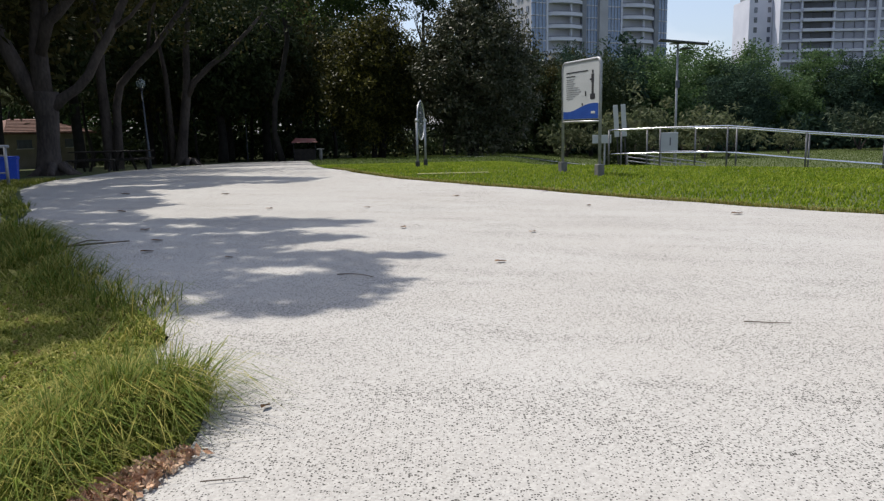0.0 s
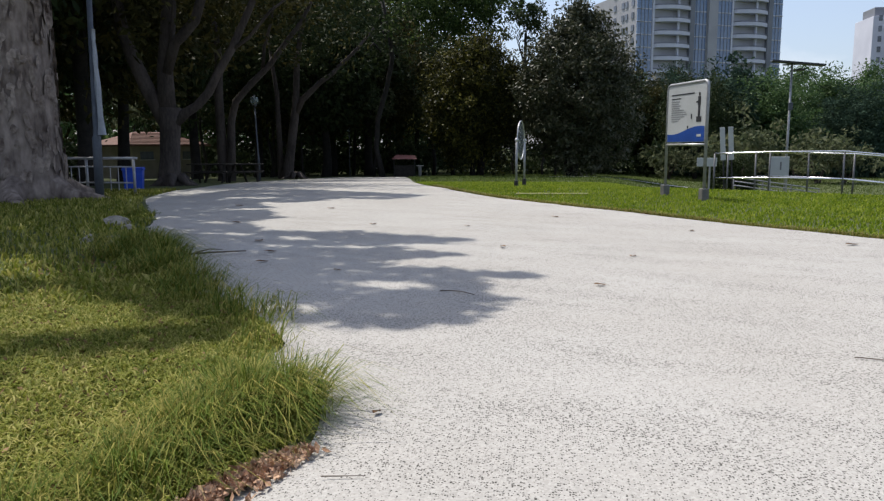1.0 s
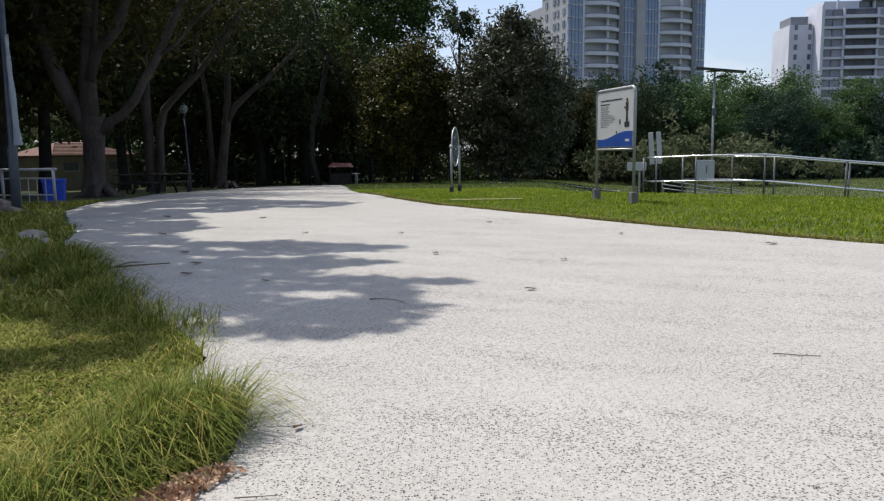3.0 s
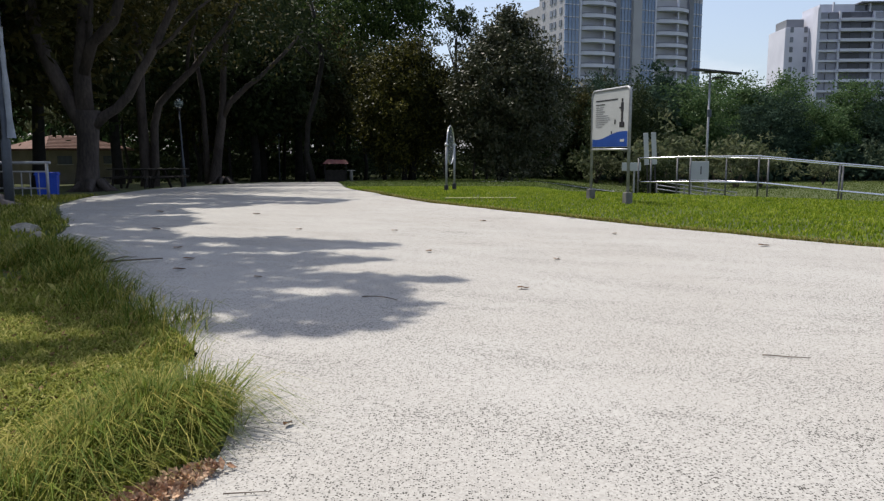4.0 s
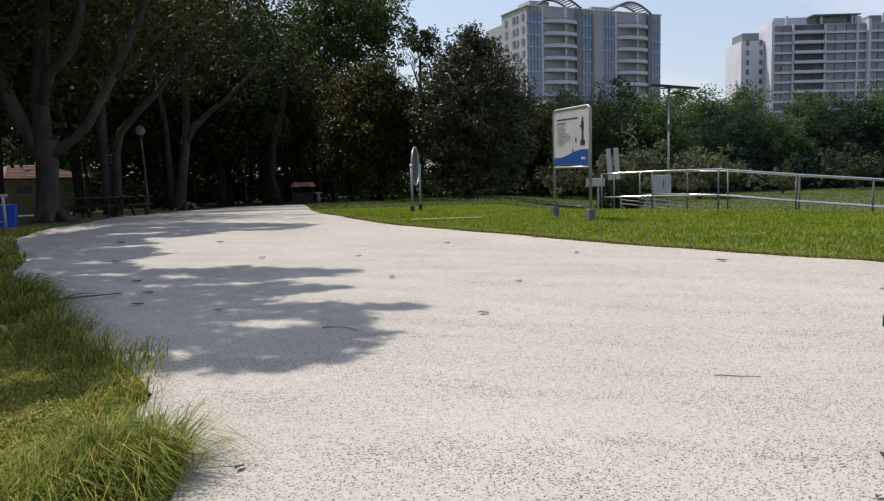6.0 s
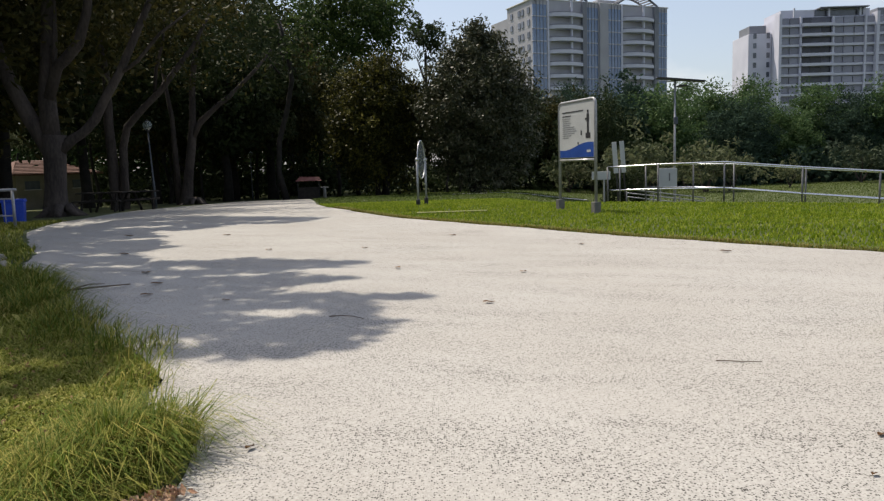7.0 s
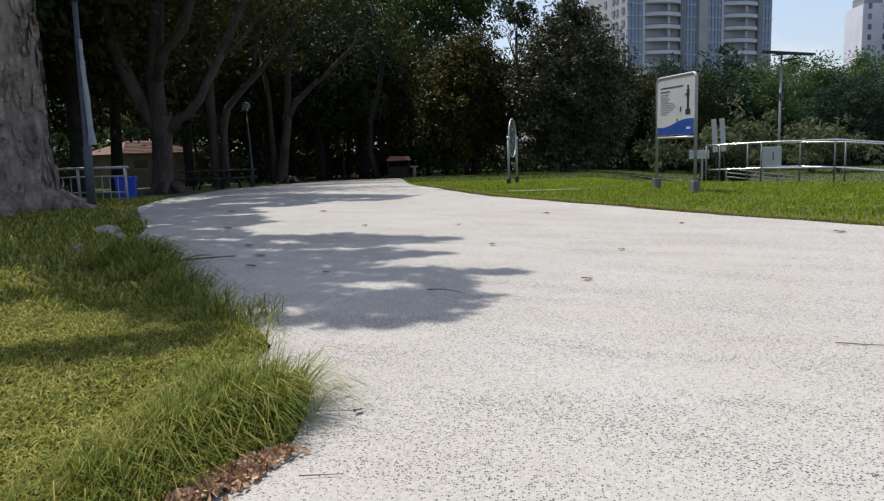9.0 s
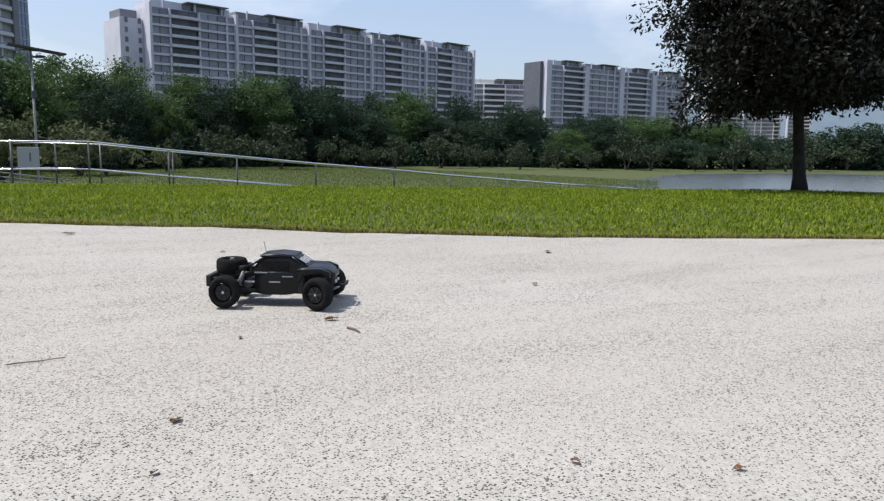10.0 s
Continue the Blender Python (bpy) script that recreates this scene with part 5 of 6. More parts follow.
box(bm, 0.15, 15.3, gz(0.15, 15.3) + 0.02, 1.5, 0.2, 0.045, 0.01, pose(0, 0, 0, 0, 0, 4))
tagged(new("kerb_strip", mesh_of("kerb_strip", bm, M_DRY_STRIP)), "low dry yellowed strip set flush in the lawn", "kerb")


# ---- ramp railings ----
def railing(label, line, mid, posts=99, name="railing"):
    """line: az, distance, height of the top rail."""
    x0, y0 = pol(line[0][0], line[0][1])
    base = gz(x0, y0)
    t = thing(name, label, "railing", pose(x0, y0, base), "ramp railings")
    tops = [Vector((pol(a, d)[0] - x0, pol(a, d)[1] - y0, z - base)) for a, d, z in line]
    part("handrail", one(tube, tops, 0.025, 10), M_RAIL, t, smooth=True)
    part("midrail", one(tube, [p - Vector((0, 0, 0.7)) for p in tops[:mid]], 0.025, 10), M_RAIL, t, smooth=True)
    for p in tops[:posts]:
        foot = gz(p.x + x0, p.y + y0) - base
        if p.z - foot > 0.12:
            part("post", one(tube, [(p.x, p.y, foot - 0.05), p], 0.026, 8), M_POST, t, smooth=True)


railing("stainless steel ramp railing descending towards the lake", [(12.6, 22.6, 0.8), (13.5, 22.4, 0.81), (16.3, 21.8, 0.85), (20.95, 21.2, 0.87), (26.1, 21.4, 0.68), (30.8, 21.5, 0.53), (36.5, 21.5, 0.35), (42.4, 21.5, 0.2), (46.7, 21.5, 0.07), (51.0, 21.5, -0.03), (55.2, 21.5, -0.12), (60.6, 21.5, -0.2)], 7)
railing("stainless steel railing on the far side of a ramp", [(15.4, 24.4, 0.8), (18.8, 23.8, 0.81), (21.6, 23.0, 0.79), (26.3, 23.0, 0.61), (31.0, 23.1, 0.46), (36.5, 23.1, 0.28), (42.3, 23.1, 0.12), (46.7, 23.1, -0.01), (51, 23.1, -0.1)], 6, 4)


def lower_rails():
    """Thin pale rails of the lower flight that runs down behind the ramp."""
    a, b = pol(14.0, 25.6), pol(19.6, 27.6)
    g = gz(*a)
    t = thing("railing", "thin pale rails of a lower ramp flight", "railing", pose(a[0], a[1], g), "ramp railings")
    for k in range(3):
        part("rail", one(tube, [(0, 0, 0.02 - 0.13 * k - g), (b[0] - a[0], b[1] - a[1], -0.42 - 0.13 * k - g)], 0.018, 8), M_GALV, t, smooth=True)
    for k in range(4):
        u = k / 3
        x, y, z = (b[0] - a[0]) * u, (b[1] - a[1]) * u, 0.04 - 0.44 * u - g
        part("post", one(tube, [(x, y, gz(a[0] + x, a[1] + y) - g - 0.05), (x, y, z)], 0.02, 8), M_POST, t, smooth=True)


lower_rails()


# ---- lamps ----
def solar_lamp():
    x, y = pol(17.45, 32)
    g = gz(x, y)
    t = thing("street_lamp", "tall grey park lamp with a tilted solar panel", "lamp", pose(x, y, g))
    top = 4.15 - g
    part("pole", one(tube, [(0, 0, 0), (0, 0, top)], [0.05, 0.04], 10), M_GALV, t, smooth=True)
    part("solar_panel", one(box, 0.2, 0, top + 0.06, 1.9, 0.85, 0.07, 0.01, pose(0, 0, 0, 3, 7, -10)), M_SOLAR, t, "dark tilted solar panel")
    part("bracket", one(tube, [(-0.35, 0, top), (0.35, 0, top + 0.02)], 0.03, 8), M_GALV, t)
    part("lamp_head", one(box, 0.2, -0.25, top - 0.22, 0.3, 0.5, 0.06, 0.02), M_DARK, t)
    part("control_box", one(box, 0.0, -0.1, top - 1.6, 0.16, 0.1, 0.3, 0.02), M_GREY_PAINT, t)


solar_lamp()


def globe_lamp(label, x, y, height, lean=0.0, r=0.25, thick=1.0):
    t = thing("street_lamp", label, "lamp", pose(x, y, gz(x, y), 0, lean, 0), "globe lamps")
    part("pole", one(tube, [(0, 0, 0), (0, 0, 1.2), (0, 0, 1.25), (0, 0, height - 0.5)], [0.085 * thick, 0.085 * thick, 0.06 * thick, 0.05 * thick], 12), M_GREY_PAINT, t, smooth=True)
    part("collar", one(tube, [(0, 0, height - 0.56), (0, 0, height - 0.42)], [0.06, 0.11], 12), M_DARK, t, smooth=True)
    bm = bmesh.new()
    bmesh.ops.create_uvsphere(bm, u_segments=20, v_segments=14, radius=r, matrix=pose(0, 0, height - 0.44 + r))
    part("globe", bm, M_GLOBE, t, "cloudy plastic globe", True)
    part("cap", one(tube, [(0, 0, height - 0.02), (0, 0, height + 0.03)], [0.1, 0.03], 12), M_DARK, t, smooth=True)
    return t


globe_lamp("grey lamp post with a cloudy globe on the verge", -8.73, 13.38, 4.5, 0.7, 0.29)
globe_lamp("slim lamp post with a pale globe beside the walk", *pol(-21.6, 36), 4.0, -2.2, 0.21, 0.6)
globe_lamp("distant globe lamp post in the wood", *pol(-14.7, 60), 3.9, 0, 0.2, 0.6)

# the furled cloth that hangs on the near lamp post
bm = bmesh.new()
rows = []
for i in range(13):
    z = 3.25 - 2.0 * i / 12
    w = 0.03 + 0.11 * (i / 12) ** 1.3
    rows.append([bm.verts.new((-8.73 + 0.1 + (0.5 + 0.5 * math.cos(q)) * w + 0.015 * math.sin(3 * q + i), 13.33 + 0.05 * math.sin(q) + 0.012 * math.sin(5 * q), z)) for q in [2 * math.pi * k / 12 for k in range(12)]])
for ra, rb in zip(rows, rows[1:]):
    for k in range(12):
        bm.faces.new((ra[k], ra[(k + 1) % 12], rb[(k + 1) % 12], rb[k]))
bm.faces.new(rows[0])
bm.faces.new(rows[-1][::-1])
tagged(new("furled_cloth", mesh_of("furled_cloth", bm, M_CLOTH, True)), "furled grey cloth banner tied against a lamp post", "banner")


# ---- by the big tree ----
def steel_barrier():
    (xa, ya), (xb, yb) = pol(-36.6, 18.3), pol(-30.75, 17.0)
    wide, turn = math.hypot(xb - xa, yb - ya), math.degrees(math.atan2(yb - ya, xb - xa))
    g = gz(xb, yb)
    t = thing("steel_barrier", "low galvanised barrier with upright bars behind the big tree", "barrier", pose(xa, ya, g, 0, 0, turn))
    part("handrail", one(tube, [(-0.1, 0, 0.78), (wide + 0.08, 0, 0.78)], 0.03, 10), M_GALV, t, smooth=True)
    part("midrail", one(tube, [(0, 0, 0.6), (wide, 0, 0.6)], 0.016, 8), M_GALV, t, smooth=True)
    part("midrail", one(tube, [(0, 0, 0.26), (wide, 0, 0.26)], 0.016, 8), M_GALV, t, smooth=True)
    for i in range(3):
        x = wide * i / 2
        part("post", one(tube, [(x, 0, -0.05), (x, 0, 0.78)], 0.03, 10), M_GALV, t, smooth=True)
    for i in range(1, 12):
        if i != 6:
            part("bar", one(tube, [(wide * i / 12, 0, 0.1), (wide * i / 12, 0, 0.6)], 0.011, 6), M_GALV, t)


steel_barrier()
x, y = pol(-30.7, 19.6)
t = thing("bin", "bright blue plastic storage bin on the woodland edge", "bin", pose(x, y, gz(x, y), 0, 0, 22))
bm = bmesh.new()
vs = box(bm, 0, 0, 0.26, 0.46, 0.4, 0.52, 0.02)
for v in vs:
    k = 0.88 + 0.12 * v.co.z / 0.52
    v.co.x, v.co.y = v.co.x * k, v.co.y * k
part("body", bm, M_BIN_BLUE, t)
part("rim", one(box, 0, 0, 0.53, 0.5, 0.44, 0.04, 0.012), M_BIN_BLUE, t)
part("lid", one(box, 0, 0, 0.565, 0.47, 0.42, 0.03, 0.012), M_BIN_BLUE, t)


# ---- things in the wood ----
def kiosk():
    (xa, ya), (xb, yb) = pol(-30.6, 60), pol(-25.3, 64)
    wide, turn = math.hypot(xb - xa, yb - ya), math.degrees(math.atan2(yb - ya, xb - xa))
    g = gz(xa, ya)
    t = thing("park_kiosk", "small cream park building with a hipped terracotta roof", "building", pose(xa, ya, g, 0, 0, turn))
    part("wall", one(box, wide / 2, 2.6, 1.25, wide - 0.8, 5.0, 2.6), M_KIOSK, t)
    bm = bmesh.new()
    e = [(-0.2, -0.5, 2.45), (wide + 0.2, -0.5, 2.45), (wide + 0.2, 5.7, 2.45), (-0.2, 5.7, 2.45)]
    ev = [bm.verts.new(p) for p in e] + [bm.verts.new((p[0], p[1], 2.58)) for p in e]
    rv = [bm.verts.new((2.3, 2.6, 3.6)), bm.verts.new((wide - 2.3, 2.6, 3.6))]
    for f in ((0, 1, 2, 3),):
        bm.faces.new([ev[k] for k in f][::-1])
    for k in range(4):
        bm.faces.new((ev[k], ev[(k + 1) % 4], ev[4 + (k + 1) % 4], ev[4 + k]))
    bm.faces.new((ev[4], ev[5], rv[1], rv[0]))
    bm.faces.new((ev[5], ev[6], rv[1]))
    bm.faces.new((ev[6], ev[7], rv[0], rv[1]))
    bm.faces.new((ev[7], ev[4], rv[0]))
    roof = part("roof", bm, M_TILE, t)
    for i in range(9):
        part("tile_course", one(box, wide / 2, -0.42 + 0.33 * i, 2.62 + 0.108 * i, wide + 0.3 - 0.5 * i, 0.06, 0.05), M_TILE, roof)
    for x in (1.6, wide - 1.6):
        wdw = part("window", one(box, x, 0.08, 1.75, 1.1, 0.1, 0.6), M_DARK_GLASS, t)
        part("sill", one(box, x, 0.04, 1.42, 1.25, 0.16, 0.06), M_PALE_CONC, wdw)
    part("door", one(box, wide / 2, 0.07, 1.0, 0.95, 0.1, 2.0), M_WOOD_DARK, t)


kiosk()


def picnic_table(x, y, turn):
    t = thing("picnic_table", "dark wooden picnic table with benches in shade", "table", pose(x, y, gz(x, y), 0, 0, turn), "picnic tables")
    for k in range(4):
        part("plank", one(box, 0, -0.27 + 0.18 * k, 0.75, 1.7, 0.165, 0.045, 0.006), M_WOOD_DARK, t)
    for sy in (-0.7, 0.7):
        part("bench", one(box, 0, sy, 0.45, 1.7, 0.26, 0.045, 0.006), M_WOOD_DARK, t)
    for sx in (-0.6, 0.6):
        for s in (-1, 1):
            part("leg", one(tube, [(sx, s * 0.62, 0), (sx, s * 0.2, 0.74)], 0.05, 6), M_WOOD_DARK, t)
        part("brace", one(box, sx, 0, 0.42, 0.06, 1.5, 0.08), M_WOOD_DARK, t)


for a, d, q in ((-25.2, 31, 10), (-24.1, 32.5, -15), (-22.9, 31.5, 20)):
    picnic_table(*pol(a, d), q)


def hut():
    x, y = pol(-10.5, 50)
    t = thing("market_stall", "small stall with a red canopy at the end of the walk", "stall", pose(x, y, gz(x, y), 0, 0, 10))
    part("counter", one(box, 0, 0, 0.4, 1.3, 0.8, 0.8, 0.02), M_WOOD_DARK, t)
    for sx in (-0.7, 0.7):
        for sy in (-0.45, 0.45):
            part("post", one(tube, [(sx, sy, 0), (sx, sy, 1.3)], 0.03, 6), M_DARK, t)
    bm = bmesh.new()
    lo = [bm.verts.new(p) for p in ((-0.85, -0.6, 1.22), (0.85, -0.6, 1.22), (0.85, 0.6, 1.22), (-0.85, 0.6, 1.22))]
    hi = [bm.verts.new(p) for p in ((-0.55, -0.1, 1.52), (0.7, -0.1, 1.46), (0.7, 0.1, 1.46), (-0.55, 0.1, 1.52))]
    for k in range(4):
        bm.faces.new((lo[k], lo[(k + 1) % 4], hi[(k + 1) % 4], hi[k]))
    bm.faces.new(hi)
    bm.faces.new(lo[::-1])
    part("canopy", bm, M_RED, t, "dark red canopy")


hut()
for a, d, hh in ((-9.3, 50.5, 0.75), (-12.4, 52, 0.6)):
    x, y = pol(a, d)
    t = thing("bollard", "short pale concrete bollard at the walk's end", "bollard", pose(x, y, gz(x, y)), "bollards")
    part("body", one(tube, [(0, 0, 0), (0, 0, hh - 0.05), (0, 0, hh)], [0.12, 0.11, 0.06], 12), M_CONCRETE, t, smooth=True)
    part("cap", one(box, 0, 0, hh + 0.02, 0.5, 0.3, 0.05, 0.02), M_PALE_CONC, t)

# ---- beside the ramp ----
x, y = pol(13.75, 26.5)
g = gz(x, y)
t = thing("board_sign", "two tall narrow white boards leaning side by side", "sign", pose(x, y, g, 0, -4, -14))
for dx in (-0.13, 0.13):
    part("board", one(box, dx, 0.02 * dx, 2.15, 0.16, 0.04, 1.1, 0.01), M_SIGN_WHITE, t)
    part("post", one(tube, [(dx, 0.05, -0.05), (dx, 0.05, 2.3)], 0.025, 6), M_DARK, t)
x, y = pol(12.1, 25.5)
g = gz(x, y)
t = thing("small_sign", "small pale sign on a short grey post", "sign", pose(x, y, g, 0, 0, -10))
part("board", one(box, 0, 0, 0.5 - g, 0.62, 0.03, 0.28, 0.008), M_SIGN_WHITE, t)
part("post", one(tube, [(0.1, 0.03, -0.05), (0.1, 0.03, 0.6 - g)], 0.03, 8), M_GALV, t)
x, y = pol(17.0, 29.5)
g = gz(x, y)
t = thing("board_sign", "square white notice panel on two thin legs", "sign", pose(x, y, g, 0, 0, -12))
part("board", one(box, 0, 0, 0.27 - g, 0.66, 0.04, 0.74, 0.012), M_SIGN_WHITE, t)
part("text_line", one(box, 0.05, -0.023, 0.3 - g, 0.05, 0.004, 0.3), M_GREY_INK, t)
for dx in (-0.28, 0.28):
    part("post", one(tube, [(dx, 0.04, -0.05), (dx, 0.04, 0.5 - g)], 0.025, 8), M_GALV, t)
x, y = pol(13.9, 27.6)
t = thing("hedge", "low clipped dark green hedge at the ramp's foot", "hedge", pose(x, y, gz(x, y), 0, 0, -14))
rg = np.random.default_rng(5)
cs = np.stack([rg.uniform(-0.75, 0.75, 260), rg.uniform(-0.4, 0.4, 260), rg.uniform(0.1, 1.85, 260)], 1)
part("foliage", mesh_arrays("foliage", leaves(rg, cs, np.full(260, 0.16), 40, 0.09), 4, M_LEAF_DARK), None, t)
bm = bmesh.new()
for k in range(5):
    tube(bm, bend((-0.5 + 0.25 * k, 0, -0.03), (-0.6 + 0.3 * k, 0.1, 1.2), 0, 4, k), taper(0.03, 0.01, 4), 5)
part("stem", bm, M_BARK_DARK, t)

# ---- litter on the gravel ----
def dry_leaf(x, y, size, turn, curl=0.07, label="curled dry brown leaf on the pale gravel"):
    bm = bmesh.new()
    n = 7
    rows = []
    for i in range(n):
        u = i / (n - 1)
        w = size * 0.28 * math.sin(math.pi * min(0.97, u * 0.92 + 0.06))
        z = 0.008 + size * curl * (2 * u - 1) ** 2
        rows.append([bm.verts.new((size * (u - 0.5), s * w, z + abs(s) * w * 0.35 + 0.004 * math.sin(5 * u + s))) for s in (-1, -0.5, 0, 0.5, 1)])
    for ra, rb in zip(rows, rows[1:]):
        for k in range(4):
            bm.faces.new((ra[k], ra[k + 1], rb[k + 1], rb[k]))
    bmesh.ops.solidify(bm, geom=bm.faces[:], thickness=0.0015)
    ob = tagged(new("dry_leaf", mesh_of("dry_leaf", bm, M_DRY_LEAF, True)), label, "leaf", "fallen leaves")
    ob.matrix_basis = pose(x, y, gz(x, y) + 0.022, 0, 0, turn)


for k, (x, y, s, q) in enumerate([(0.29, 5.0, 0.085, 10), (-0.72, 2.38, 0.045, 60), (0.69, 6.43, 0.08, 40), (-0.48, 6.92, 0.09, 120), (2.9, 7.43, 0.12, 5), (-2.6, 6.35, 0.1, 15), (-2.45, 5.75, 0.1, 20), (-3.0, 7.1, 0.12, 70), (5.45, 3.82, 0.1, 30), (2.66, 3.09, 0.07, 150), (1.49, 2.33, 0.05, 20), (-2.2, 8.9, 0.1, 50), (-4.0, 8.9, 0.12, 0), (-1.0, 8.8, 0.08, 30), (1.6, 8.5, 0.09, 100), (-3.4, 11.2, 0.13, 40), (-5.1, 11.6, 0.14, 10), (0.1, 10.1, 0.1, 20), (2.15, 1.29, 0.036, 80), (2.44, 0.95, 0.034, 140), (1.28, 2.02, 0.03, 30), (2.15, 3.08, 0.035, 60), (-1.7, 5.4, 0.06, 10), (1.39, 10.6, 0.14, 0), (4.2, 3.0, 0.06, 60), (3.4, 5.5, 0.05, 120)]):
    dry_leaf(x, y, s, q)


def twig(pts, r, label):
    bm = bmesh.new()
    tube(bm, pts, [r * (1 - 0.5 * i / (len(pts) - 1)) for i in range(len(pts))], 7, True, 0.15, 3)
    tagged(new("twig", mesh_of("twig", bm, M_TWIG, True)), label, "twig", "fallen twigs")


twig([(1.28 + 0.025 * i, 3.32 - 0.006 * i + 0.004 * math.sin(i), 0.03) for i in range(9)], 0.003, "thin straight dry twig on the gravel")
twig([(-0.79 + 0.03 * i, 4.68 - 0.055 * (i / 4 - 0.8) ** 2 - 0.008 * i, 0.032) for i in range(9)], 0.0045, "curved grey twig on the shaded gravel")
twig([(2.615, 2.9, 0.03), (2.615, 2.84, 0.034), (2.6, 2.79, 0.032)], 0.006, "short thick broken stick on the gravel")
twig([(-0.77 + 0.032 * i, 1.85 + 0.005 * i, 0.027) for i in range(5)], 0.0022, "thin dry twig at the grass edge")
twig([(-3.36, 6.22, 0.03), (-3.3, 6.05, 0.04), (-3.2, 5.98, 0.05), (-3.05, 6.02, 0.06), (-2.9, 6.18, 0.05), (-2.82, 6.3, 0.04)], 0.012, "curved dry branch lying on the walk's edge")
twig([(-3.2, 5.98, 0.05), (-3.08, 6.1, 0.08), (-2.98, 6.16, 0.07)], 0.007, "small side twig of a dry branch")
twig([(-3.3, 6.05, 0.04), (-3.34, 6.12, 0.08), (-3.3, 6.24, 0.1)], 0.006, "small side twig of a dry branch")
# broken stones on the verge's corner
for k, (x, y, s) in enumerate([(-5.5, 8.65, 0.3), (-4.95, 7.2, 0.15), (-4.55, 7.05, 0.2), (-4.3, 6.65, 0.15), (-4.15, 6.75, 0.2), (-3.85, 6.15, 0.2), (-2.52, 4.8, 0.16), (-4.8, 6.9, 0.16), (-3.95, 6.3, 0.2), (-4.45, 6.8, 0.14), (-2.35, 4.45, 0.1), (-5.1, 8.2, 0.16)]):
    bm = bmesh.new()
    bmesh.ops.create_icosphere(bm, subdivisions=2, radius=s * 0.5)
    for v in bm.verts:
        v.co *= 1 + 0.45 * noise.noise(v.co * (5 / s) * 0.5 + Vector((k, 0, 0)))
        v.co.z *= 0.62
    ob = tagged(new("stone", mesh_of("stone", bm, M_STONE)), "pale broken stone at the crumbling path edge", "stone", "stones at the path edge")
    ob.matrix_basis = pose(x, y, gz(x, y) + s * 0.12, 0, 0, 40 * k)
# dry leaf litter under the grass edge
rg = np.random.default_rng(17)
u = rg.random(150)
cs = np.stack([-1.09 + 0.21 * u + 0.035 * rg.normal(size=150), 1.6 + 0.48 * u + 0.03 * rg.normal(size=150), 0.012 + 0.008 * rg.random(150)], 1)
tagged(new("leaf_litter", mesh_arrays("leaf_litter", leaves(rg, cs, np.full(150, 0.035), 6, 0.034, 0.12, 0.1, 0, 0.5), 4, M_LITTER)), "tan dry leaf litter under the grass edge", "leaf litter", kind="stuff")


